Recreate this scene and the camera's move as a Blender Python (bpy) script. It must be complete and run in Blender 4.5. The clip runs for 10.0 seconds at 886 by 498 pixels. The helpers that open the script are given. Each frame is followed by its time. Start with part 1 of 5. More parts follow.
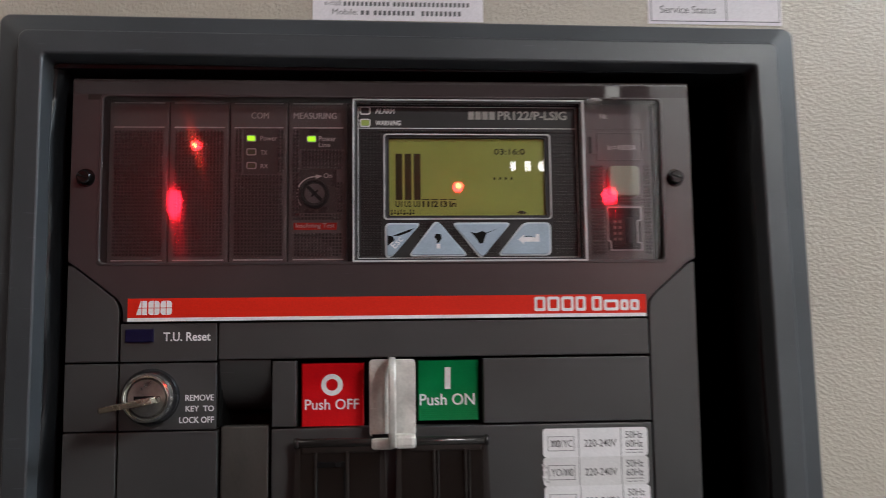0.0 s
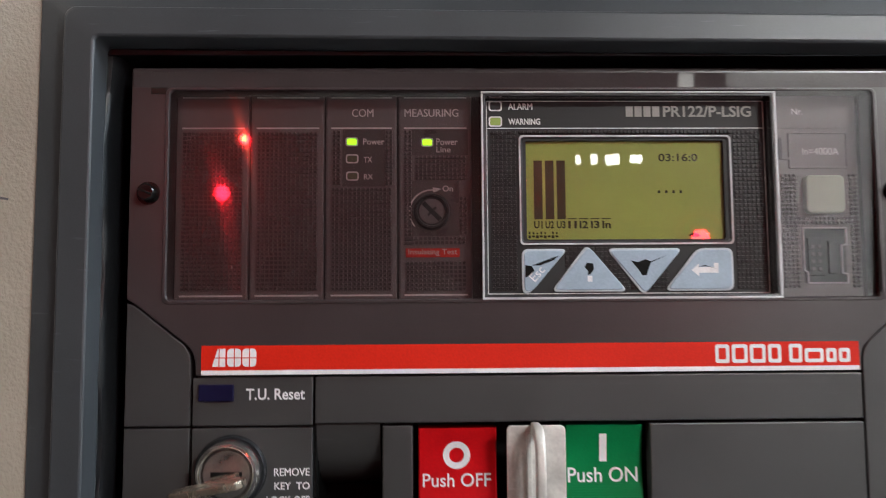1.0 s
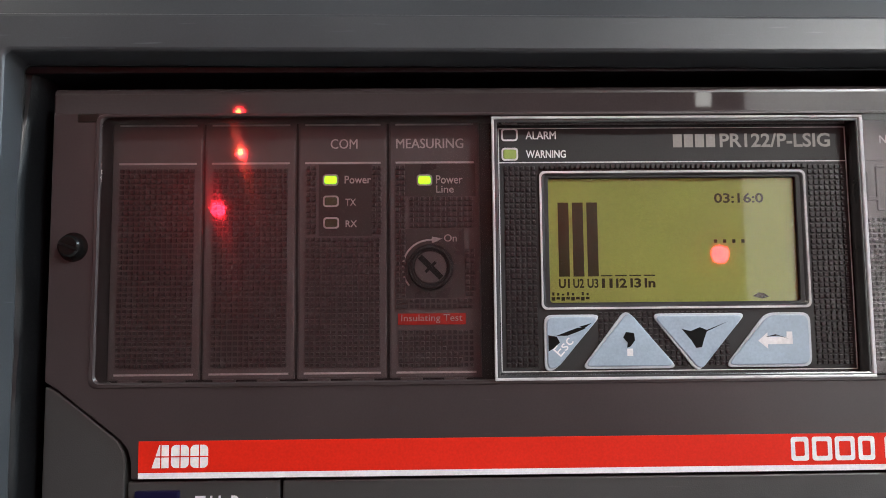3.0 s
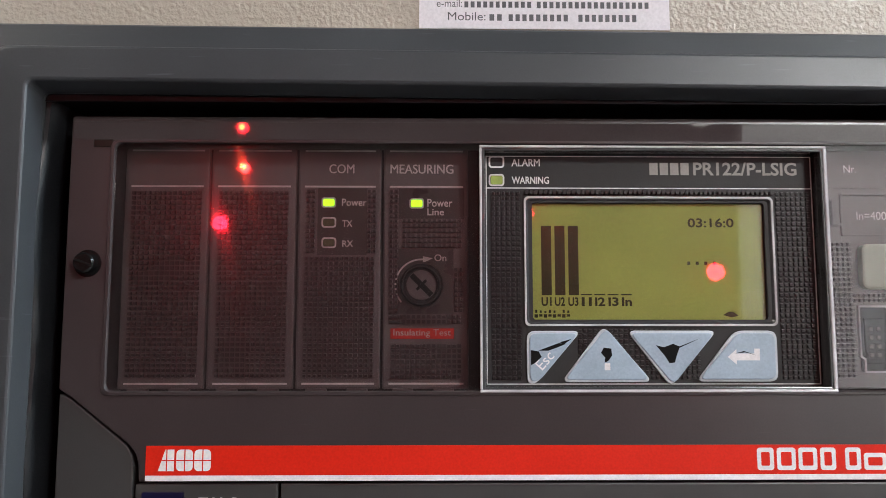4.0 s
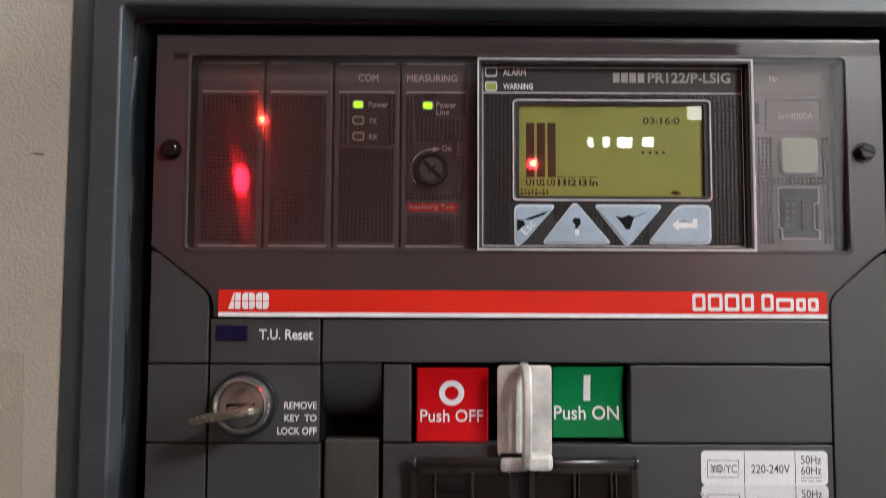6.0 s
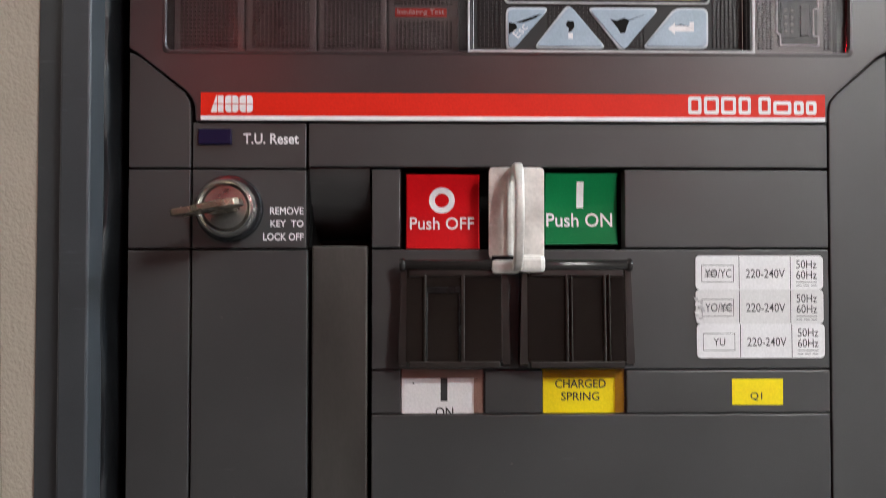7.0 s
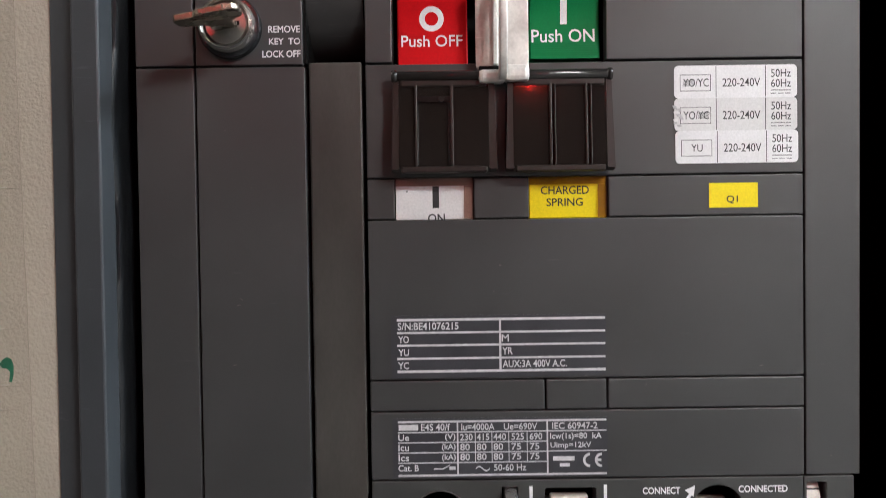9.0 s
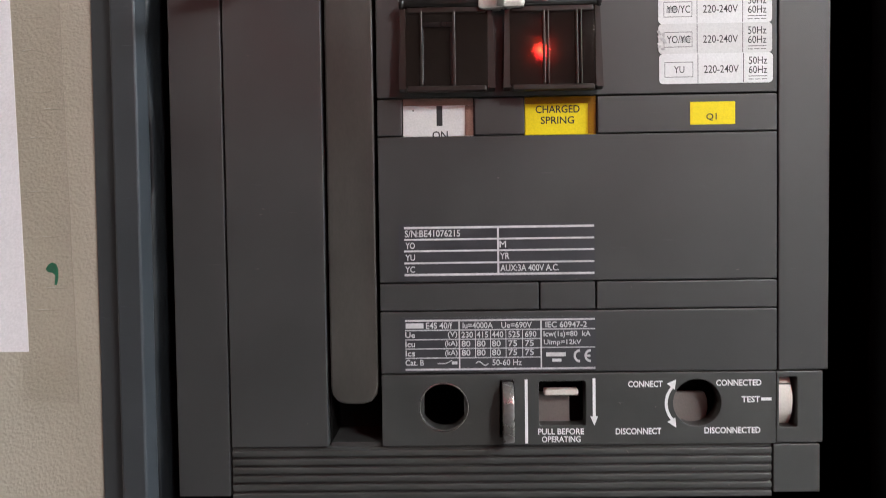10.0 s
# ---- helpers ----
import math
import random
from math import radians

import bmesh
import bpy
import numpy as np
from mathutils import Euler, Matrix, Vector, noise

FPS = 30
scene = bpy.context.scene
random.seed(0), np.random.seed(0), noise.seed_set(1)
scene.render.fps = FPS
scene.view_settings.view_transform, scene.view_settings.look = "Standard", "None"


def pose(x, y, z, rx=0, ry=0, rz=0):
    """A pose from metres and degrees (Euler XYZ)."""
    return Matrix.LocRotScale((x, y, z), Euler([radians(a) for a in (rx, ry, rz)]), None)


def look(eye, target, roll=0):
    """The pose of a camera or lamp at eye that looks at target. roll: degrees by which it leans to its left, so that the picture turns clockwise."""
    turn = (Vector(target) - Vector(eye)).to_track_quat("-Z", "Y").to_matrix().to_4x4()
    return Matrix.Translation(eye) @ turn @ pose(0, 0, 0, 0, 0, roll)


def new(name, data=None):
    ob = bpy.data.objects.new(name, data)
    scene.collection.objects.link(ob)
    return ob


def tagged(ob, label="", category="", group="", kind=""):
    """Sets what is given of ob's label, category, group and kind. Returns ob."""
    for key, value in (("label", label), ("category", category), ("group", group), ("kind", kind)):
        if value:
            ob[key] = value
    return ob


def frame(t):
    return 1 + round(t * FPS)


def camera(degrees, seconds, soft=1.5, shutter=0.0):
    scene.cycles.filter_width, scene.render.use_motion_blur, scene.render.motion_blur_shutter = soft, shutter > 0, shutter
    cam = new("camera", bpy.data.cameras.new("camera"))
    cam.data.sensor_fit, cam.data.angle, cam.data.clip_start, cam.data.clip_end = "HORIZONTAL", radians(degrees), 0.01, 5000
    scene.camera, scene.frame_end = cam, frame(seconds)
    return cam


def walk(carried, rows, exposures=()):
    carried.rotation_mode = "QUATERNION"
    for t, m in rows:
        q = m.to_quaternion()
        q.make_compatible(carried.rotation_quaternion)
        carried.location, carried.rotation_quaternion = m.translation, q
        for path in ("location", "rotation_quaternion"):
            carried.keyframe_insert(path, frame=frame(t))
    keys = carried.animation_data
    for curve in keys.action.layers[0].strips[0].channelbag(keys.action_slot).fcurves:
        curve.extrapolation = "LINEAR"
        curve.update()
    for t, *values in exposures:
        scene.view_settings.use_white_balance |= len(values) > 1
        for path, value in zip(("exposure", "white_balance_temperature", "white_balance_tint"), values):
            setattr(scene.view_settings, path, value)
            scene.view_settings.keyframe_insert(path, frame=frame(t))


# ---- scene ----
cam = camera(55.8, 10.0, soft=0.8, shutter=0.4)
PATH = [
    (0, (0.007, -0.358, 1.447), (0.141, 1.628, 1.646), -0.7),
    (0.5, (-0.019, -0.31, 1.456), (0.103, 1.678, 1.643), 0.6),
    (1, (-0.028, -0.281, 1.47), (0.023, 1.71, 1.644), -0.4),
    (1.5, (-0.03, -0.258, 1.488), (0.001, 1.736, 1.636), -0.8),
    (2, (-0.03, -0.238, 1.493), (-0.007, 1.756, 1.646), -1.6),
    (2.5, (-0.027, -0.222, 1.491), (0.002, 1.771, 1.659), -1.1),
    (4, (-0.022, -0.24, 1.491), (0.01, 1.747, 1.716), 0.0),
    (4.5, (-0.019, -0.253, 1.493), (0.0, 1.735, 1.712), -0.1),
    (5, (-0.019, -0.274, 1.491), (-0.002, 1.715, 1.701), -0.0),
    (5.2, (-0.019, -0.287, 1.487), (-0.02, 1.7, 1.717), 0.1),
    (6.3, (-0.025, -0.304, 1.438), (-0.001, 1.692, 1.565), 0.4),
    (6.5, (-0.028, -0.302, 1.425), (0.024, 1.692, 1.559), 0.2),
    (7, (-0.022, -0.293, 1.4), (0.017, 1.706, 1.455), -0.0),
    (7.5, (-0.016, -0.291, 1.384), (0.005, 1.708, 1.413), -0.5),
    (8, (-0.012, -0.293, 1.374), (0.011, 1.707, 1.371), -0.5),
    (8.5, (-0.01, -0.301, 1.362), (-0.003, 1.698, 1.331), -0.8),
    (9, (-0.013, -0.31, 1.346), (-0.016, 1.689, 1.304), -0.8),
    (9.5, (-0.011, -0.319, 1.334), (-0.031, 1.679, 1.251), -0.7),
    (10, (-0.008, -0.341, 1.317), (-0.05, 1.657, 1.244), -0.8),
]
walk(cam, [(t, look(eye, target, roll)) for t, eye, target, roll in PATH],
     exposures=((0, -0.80), (0.5, -0.50), (1, -0.36), (1.5, -0.28), (2.5, -0.16), (4, -0.24), (5, -0.39), (6.5, -0.28), (8, -0.20), (10, -0.10)))

# ---- light ----
world = bpy.data.worlds.new("room_air")
scene.world = world
world.use_nodes = True
world.node_tree.nodes["Background"].inputs[0].default_value = (0.02, 0.02, 0.022, 1)
world.node_tree.nodes["Background"].inputs[1].default_value = 0.3

MM = 0.001


# ---- materials ----
def nodes_of(name):
    m = bpy.data.materials.new(name)
    m.use_nodes = True
    nt = m.node_tree
    bsdf = nt.nodes["Principled BSDF"]
    return m, nt, bsdf


def mapped(nt, stretch=(1, 1, 1)):
    co = nt.nodes.new("ShaderNodeTexCoord")
    mp = nt.nodes.new("ShaderNodeMapping")
    mp.inputs["Scale"].default_value = stretch
    nt.links.new(co.outputs["Object"], mp.inputs["Vector"])
    return mp.outputs["Vector"]


def noise_at(nt, vec, scale, detail=3.0, rough=0.55):
    n = nt.nodes.new("ShaderNodeTexNoise")
    n.inputs["Scale"].default_value = scale
    n.inputs["Detail"].default_value = detail
    n.inputs["Roughness"].default_value = rough
    nt.links.new(vec, n.inputs["Vector"])
    return n.outputs["Fac"]


def ramp(nt, fac, stops):
    r = nt.nodes.new("ShaderNodeValToRGB")
    while len(r.color_ramp.elements) < len(stops):
        r.color_ramp.elements.new(0.5)
    for e, (p, c) in zip(r.color_ramp.elements, stops):
        e.position, e.color = p, (*c, 1) if len(c) == 3 else c
    nt.links.new(fac, r.inputs["Fac"])
    return r.outputs["Color"]


def surface(name, colour, rough=0.5, metal=0.0, vary=0.12, coarse=25, fine=1500, bump=0.15, depth=0.0002, spec=0.5,
            rough_vary=0.1, stretch=(1, 1, 1), scratch=0.0, coat=0.0):
    """A surface with broad stains, fine grain and fine relief."""
    m, nt, b = nodes_of(name)
    vec = mapped(nt, stretch)
    broad = noise_at(nt, vec, coarse, 4)
    grain = noise_at(nt, vec, fine, 2)
    c = Vector(colour)
    low, high = tuple(c * (1 - vary)), tuple(min(v * (1 + vary), 1) for v in c)
    col = ramp(nt, broad, [(0.3, low), (0.7, high)])
    mix = nt.nodes.new("ShaderNodeMix")
    mix.data_type, mix.blend_type = "RGBA", "MULTIPLY"
    mix.inputs["Factor"].default_value = 0.5
    nt.links.new(col, mix.inputs["A"])
    nt.links.new(ramp(nt, grain, [(0.3, (0.75,) * 3), (0.7, (1.0,) * 3)]), mix.inputs["B"])
    out = mix.outputs["Result"]
    if scratch:
        sv = mapped(nt, (60, 60, 900))
        s = noise_at(nt, sv, 1.0, 2)
        sm = nt.nodes.new("ShaderNodeMix")
        sm.data_type = "RGBA"
        nt.links.new(ramp(nt, s, [(0.70, (0,) * 3), (0.78, (scratch,) * 3)]), sm.inputs["Factor"])
        nt.links.new(out, sm.inputs["A"])
        sm.inputs["B"].default_value = (*[min(1, v * 2.2 + 0.03) for v in c], 1)
        out = sm.outputs["Result"]
    nt.links.new(out, b.inputs["Base Color"])
    r = nt.nodes.new("ShaderNodeMapRange")
    r.inputs["To Min"].default_value = max(0.02, rough - rough_vary)
    r.inputs["To Max"].default_value = min(1, rough + rough_vary)
    nt.links.new(broad, r.inputs["Value"])
    nt.links.new(r.outputs["Result"], b.inputs["Roughness"])
    b.inputs["Metallic"].default_value = metal
    b.inputs["Specular IOR Level"].default_value = spec
    b.inputs["Coat Weight"].default_value = coat
    if bump:
        bp = nt.nodes.new("ShaderNodeBump")
        bp.inputs["Strength"].default_value = bump
        bp.inputs["Distance"].default_value = depth
        nt.links.new(grain, bp.inputs["Height"])
        nt.links.new(bp.outputs["Normal"], b.inputs["Normal"])
    return m


def clear(name, tint, haze=(0.3, 0.28, 0.28), haze_amount=0.05, gloss_rough=0.05, ior=1.5, bloom=0.0, wiped=0.0):
    """Thin see-through plastic: tinted, a little hazed with dust, with a Fresnel gloss."""
    m = bpy.data.materials.new(name)
    m.use_nodes = True
    nt = m.node_tree
    nt.nodes.clear()
    out = nt.nodes.new("ShaderNodeOutputMaterial")
    tr = nt.nodes.new("ShaderNodeBsdfTransparent")
    tr.inputs["Color"].default_value = (*tint, 1)
    df = nt.nodes.new("ShaderNodeBsdfDiffuse")
    df.inputs["Color"].default_value = (*haze, 1)
    gl = nt.nodes.new("ShaderNodeBsdfGlossy")
    gl.inputs["Roughness"].default_value = gloss_rough
    m1, m2 = nt.nodes.new("ShaderNodeMixShader"), nt.nodes.new("ShaderNodeMixShader")
    vec = mapped(nt)
    n = noise_at(nt, vec, 60, 5)
    mr = nt.nodes.new("ShaderNodeMapRange")
    mr.inputs["To Min"].default_value, mr.inputs["To Max"].default_value = haze_amount * 0.6, haze_amount * 1.4
    nt.links.new(n, mr.inputs["Value"])
    nt.links.new(mr.outputs["Result"], m1.inputs["Fac"])
    nt.links.new(tr.outputs[0], m1.inputs[1])
    nt.links.new(df.outputs[0], m1.inputs[2])
    fr = nt.nodes.new("ShaderNodeFresnel")
    fr.inputs["IOR"].default_value = ior
    nt.links.new(fr.outputs[0], m2.inputs["Fac"])
    nt.links.new(m1.outputs[0], m2.inputs[1])
    nt.links.new(gl.outputs[0], m2.inputs[2])
    last = m2.outputs[0]
    if bloom:
        wide = nt.nodes.new("ShaderNodeBsdfGlossy")
        wide.inputs["Roughness"].default_value = 0.22
        m3 = nt.nodes.new("ShaderNodeMixShader")
        m3.inputs["Fac"].default_value = bloom
        nt.links.new(last, m3.inputs[1])
        nt.links.new(wide.outputs[0], m3.inputs[2])
        last = m3.outputs[0]
    if wiped:
        # fine wiping scratches, all one way, draw a reflection out into a streak
        fine = nt.nodes.new("ShaderNodeBsdfAnisotropic")
        fine.inputs["Roughness"].default_value = 0.055
        fine.inputs["Anisotropy"].default_value = 0.72
        way = nt.nodes.new("ShaderNodeCombineXYZ")
        way.inputs[0].default_value, way.inputs[2].default_value = 1.0, 0.22
        nt.links.new(way.outputs[0], fine.inputs["Tangent"])
        m4 = nt.nodes.new("ShaderNodeMixShader")
        m4.inputs["Fac"].default_value = wiped
        nt.links.new(last, m4.inputs[1])
        nt.links.new(fine.outputs[0], m4.inputs[2])
        last = m4.outputs[0]
    nt.links.new(last, out.inputs["Surface"])
    return m


def glow(name, colour, strength):
    m, nt, b = nodes_of(name)
    b.inputs["Base Color"].default_value = (*colour, 1)
    b.inputs["Emission Color"].default_value = (*colour, 1)
    b.inputs["Emission Strength"].default_value = strength
    b.inputs["Roughness"].default_value = 0.3
    return m


def powder_coat(name, colour):
    """Beige structure paint with a coarse orange-peel relief."""
    m, nt, b = nodes_of(name)
    vec = mapped(nt)
    peel = noise_at(nt, vec, 700, 2, 0.5)
    broad = noise_at(nt, vec, 9, 4)
    c = Vector(colour)
    nt.links.new(ramp(nt, broad, [(0.3, tuple(c * 0.9)), (0.7, tuple(c * 1.06))]), b.inputs["Base Color"])
    b.inputs["Roughness"].default_value = 0.24
    bp = nt.nodes.new("ShaderNodeBump")
    bp.inputs["Strength"].default_value, bp.inputs["Distance"].default_value = 0.42, 0.0005
    nt.links.new(ramp(nt, peel, [(0.35, (0,) * 3), (0.65, (1,) * 3)]), bp.inputs["Height"])
    nt.links.new(bp.outputs["Normal"], b.inputs["Normal"])
    return m


GREY = surface("dark_grey_plastic", (0.0432, 0.0430, 0.0430), 0.40, vary=0.10, fine=2600, bump=0.35, depth=0.0001, scratch=0.25)
GREY_B = surface("dark_grey_plastic_worn", (0.0445, 0.0450, 0.0435), 0.38, vary=0.14, coarse=40, fine=2600, bump=0.35, depth=0.0001, scratch=0.5)
LEVER = surface("brown_grey_plastic", (0.043, 0.040, 0.036), 0.42, vary=0.45, coarse=26, fine=1200, bump=0.15, stretch=(1, 1, 0.35))
COVER = surface("smoked_cover_plastic", (0.044, 0.0345, 0.0355), 0.29, vary=0.10, coarse=30, fine=1800, bump=0.08, depth=0.0001, rough_vary=0.03, scratch=0.2)
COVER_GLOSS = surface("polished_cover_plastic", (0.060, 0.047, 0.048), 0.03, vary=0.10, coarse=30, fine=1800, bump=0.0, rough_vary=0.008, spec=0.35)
FLANGE = surface("grey_flange_plastic", (0.046, 0.051, 0.057), 0.40, vary=0.14, coarse=18, fine=2200, bump=0.2, depth=0.0001, scratch=0.4)
# black parts, and sheets that put shade into gaps and wells
BLACK = surface("black_plastic_and_shade", (0.004, 0.004, 0.004), 0.55, fine=900, spec=0.1, bump=0.05)
RUBBER = surface("black_rubber", (0.0095, 0.0108, 0.0125), 0.38, spec=0.32, coarse=60, vary=0.3, fine=900, bump=0.3)
STEEL_DARK = surface("shade_dark_steel", (0.005, 0.0042, 0.0042), 0.5, spec=0.15, coarse=12, vary=0.3)
FACING = surface("grey_switchgear_paint", (0.085, 0.088, 0.092), 0.45, vary=0.1, coarse=4, fine=300, bump=0.1)
BEIGE = powder_coat("beige_structure_paint", (0.445, 0.41, 0.345))
RED = surface("red_button_plastic", (0.60, 0.005, 0.009), 0.38, vary=0.08, bump=0.05, spec=0.15)
GREEN = surface("green_button_plastic", (0.001, 0.190, 0.056), 0.36, vary=0.12, bump=0.05, spec=0.15)
BAND = surface("red_band_print", (0.68, 0.020, 0.008), 0.45, vary=0.05, bump=0.05, spec=0.18)
WHITE = surface("white_print", (0.82, 0.81, 0.82), 0.55, vary=0.08, coarse=120, bump=0.05)
PRINT = surface("pale_grey_print", (0.80, 0.78, 0.78), 0.55, vary=0.12, coarse=300, bump=0.0)
LABEL_W = surface("white_sticker", (0.80, 0.79, 0.80), 0.4, vary=0.05, coarse=60, bump=0.05)
LABEL_OLD = surface("greyed_sticker", (0.70, 0.69, 0.69), 0.4, vary=0.05, coarse=30, bump=0.05)
STICKER_INK = surface("sticker_ink", (0.045, 0.044, 0.048), 0.6, bump=0.0)
LABEL_G = surface("grey_print_label", (0.040, 0.040, 0.046), 0.35, vary=0.1, coarse=80, bump=0.05)
LABEL_INK = surface("label_white_print", (0.56, 0.55, 0.56), 0.55, vary=0.15, coarse=300, bump=0.0)
PAPER = surface("white_paper", (0.80, 0.77, 0.81), 0.7, vary=0.05, coarse=14, fine=1200, bump=0.05)
INK = surface("black_ink", (0.02, 0.02, 0.022), 0.6, bump=0.0)
INK_SOFT = surface("grey_ink", (0.10, 0.10, 0.11), 0.6, bump=0.0)
YELLOW = surface("yellow_label", (0.90, 0.70, 0.003), 0.5, vary=0.05, coarse=60, bump=0.05, spec=0.3)
BLUE = surface("navy_button_plastic", (0.004, 0.004, 0.028), 0.4, spec=0.25, bump=0.05)
CHROME = surface("worn_nickel", (0.70, 0.67, 0.64), 0.16, 0.95, vary=0.2, coarse=120, fine=2500, bump=0.1, depth=0.0001)
LOCK_FACE = surface("scratched_nickel", (0.40, 0.375, 0.35), 0.30, 0.9, vary=0.28, coarse=160, fine=2500, bump=0.25, depth=0.0001, scratch=0.6)
KEY = surface("worn_brass", (0.42, 0.36, 0.28), 0.27, 0.85, vary=0.3, coarse=150, fine=2500, bump=0.12, depth=0.0001)
STEEL = surface("galvanised_steel", (0.68, 0.66, 0.62), 0.46, 0.45, vary=0.2, coarse=110, fine=900, bump=0.15, depth=0.0001, scratch=0.5)
LEVER_STEEL = surface("brushed_steel", (0.36, 0.34, 0.33), 0.28, 0.85, vary=0.2, coarse=110, fine=900, bump=0.1, depth=0.0001)
COLLAR = surface("black_nickel", (0.075, 0.078, 0.085), 0.16, 0.8, vary=0.2, coarse=80)
ROD = surface("black_rod", (0.030, 0.027, 0.026), 0.11, 0.3, vary=0.2, coarse=80)
SMOKE = clear("smoked_flap_plastic", (0.50, 0.41, 0.37), (0.060, 0.043, 0.037), 0.20, 0.05, ior=1.42)
SMOKE_EDGE = surface("smoked_rib_plastic", (0.014, 0.011, 0.0095), 0.34, spec=0.4, vary=0.3, coarse=150)
PANE = clear("smoked_window_plastic", (0.98, 0.955, 0.955), (0.40, 0.34, 0.35), 0.012, 0.03, ior=1.5, bloom=0.0042, wiped=0.008)
GLASS = clear("screen_glass", (0.99, 0.99, 0.98), (0.3, 0.3, 0.3), 0.006, 0.02, ior=1.5)
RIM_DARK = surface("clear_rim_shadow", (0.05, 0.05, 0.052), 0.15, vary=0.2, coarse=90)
LIP = clear("smoked_lip_shade", (0.80, 0.70, 0.66), (0.2, 0.15, 0.13), 0.05, 0.2, ior=1.3)
FILM = clear("clear_tape", (1.0, 1.0, 0.995), (0.50, 0.46, 0.39), 0.03, 0.2, ior=1.04)
TAPE_EDGE = surface("dusty_edge_and_crease_shade", (0.27, 0.24, 0.19), 0.5, vary=0.25, coarse=300, bump=0.0)
TAPE_GLINT = surface("pale_glint_line", (0.62, 0.59, 0.53), 0.15, vary=0.1, coarse=200, bump=0.0)
TRIM = surface("pale_edges_and_rim_glint", (0.55, 0.54, 0.55), 0.2, vary=0.2, coarse=90)
MODULE = surface("module_plastic", (0.155, 0.140, 0.143), 0.40, vary=0.1, fine=2000)
STUD = surface("dark_stud_plastic", (0.056, 0.050, 0.051), 0.30, vary=0.15, coarse=60, fine=2000)
STUD_BLACK = surface("black_stud_plastic", (0.009, 0.0088, 0.009), 0.35, spec=0.4, vary=0.1, fine=2000)
DISPLAY = surface("display_plastic", (0.024, 0.0232, 0.0235), 0.55, spec=0.3, vary=0.1, fine=2000)
LCD = surface("lcd_glass", (0.53, 0.60, 0.155), 0.4, spec=0.2, vary=0.14, coarse=18, bump=0.0)
LCD_INK = surface("lcd_segment", (0.035, 0.042, 0.012), 0.25, vary=0.1, bump=0.0)
KEYPAD = surface("pale_blue_membrane", (0.345, 0.435, 0.525), 0.4, vary=0.1, coarse=90, bump=0.05)
KEYRIM = surface("pale_membrane_rim", (0.55, 0.60, 0.64), 0.35, vary=0.1, coarse=90, bump=0.0)
PRINT_DIM = surface("dim_grey_print", (0.30, 0.28, 0.26), 0.55, vary=0.1, coarse=300, bump=0.0)
GLOSS_BLACK = surface("gloss_black_plastic", (0.006, 0.006, 0.006), 0.25, spec=0.3, vary=0.2, coarse=90, bump=0.0)
KEYWHITE = surface("ivory_button", (0.52, 0.64, 0.49), 0.4, vary=0.04)
PALE_BITS = surface("grey_beige_inner_plastic", (0.150, 0.128, 0.120), 0.5, vary=0.15)
CREAM = surface("cream_drum", (0.76, 0.72, 0.67), 0.45, vary=0.05)
GREENMARK = surface("green_marker", (0.006, 0.13, 0.07), 0.5, vary=0.3, coarse=200, bump=0.0)
LED_ON = glow("lit_green_led", (0.40, 1.0, 0.02), 2.0)
# lit look of the warning lamp, put into its yellow-green colour
LED_DIM = surface("painted_lit_led", (0.34, 0.46, 0.10), 0.3)
LED_OFF = surface("unlit_led", (0.10, 0.12, 0.06), 0.3)
WALLPAINT = surface("room_paint", (0.26, 0.245, 0.23), 0.8, coarse=2, fine=200, bump=0.1)
WHITEWASH = surface("white_wall_paint", (0.75, 0.75, 0.74), 0.8, coarse=2, fine=200, bump=0.1)
CONCRETE = surface("concrete_floor", (0.22, 0.21, 0.20), 0.6, coarse=3, fine=150, bump=0.1)
LAMP = glow("lamp_diffuser", (0.975, 0.98, 0.965), 154.0)
LAMP_FILL = glow("lamp_diffuser_fill", (1.0, 0.93, 0.84), 18.0)
LAMP_SIDE = glow("lamp_diffuser_side", (0.74, 0.88, 1.0), 112.0)
WHITE_LAMP = glow("white_source_lens", (1.0, 1.0, 0.95), 32.0)
RED_LAMP = glow("red_indicator_lens", (1.0, 0.008, 0.022), 190.0)
HOT_LAMP = glow("red_indicator_bulb", (1.0, 0.10, 0.02), 700.0)
GLARE_LAMP = glow("glare_source_face", (1.0, 1.0, 0.95), 11.0)


# ---- shapes, in millimetres ----
def part(name, bm, material, parent=None, label="", smooth=False):
    me = bpy.data.meshes.new(name)
    bmesh.ops.recalc_face_normals(bm, faces=bm.faces)
    if smooth:
        for f in bm.faces:
            f.smooth = True
    bm.to_mesh(me)
    bm.free()
    me.materials.append(material)
    ob = new(name, me)
    if smooth:
        me.set_sharp_from_angle(angle=radians(40))
    if parent:
        ob.parent = parent
    if label:
        ob["label"] = label
    return ob


def thing(name, label, category, group="", kind=""):
    return tagged(new(name), label, category, group, kind)


def soften(bm, width, segments=2, angle=35):
    if width <= 0:
        return
    edges = [e for e in bm.edges if len(e.link_faces) == 2 and e.calc_face_angle(0) > radians(angle)]
    bmesh.ops.bevel(bm, geom=edges, offset=width * MM, segments=segments, profile=0.6, affect="EDGES", clamp_overlap=True)


def box(x0, x1, y0, y1, z0, z1, bevel=0.4, bm=None):
    b = bmesh.new()
    bmesh.ops.create_cube(b, size=1)
    for v in b.verts:
        v.co = ((x0 + (v.co.x + 0.5) * (x1 - x0)) * MM, (y0 + (v.co.y + 0.5) * (y1 - y0)) * MM, (z0 + (v.co.z + 0.5) * (z1 - z0)) * MM)
    soften(b, bevel)
    if bm is None:
        return b
    join(bm, b)
    return bm


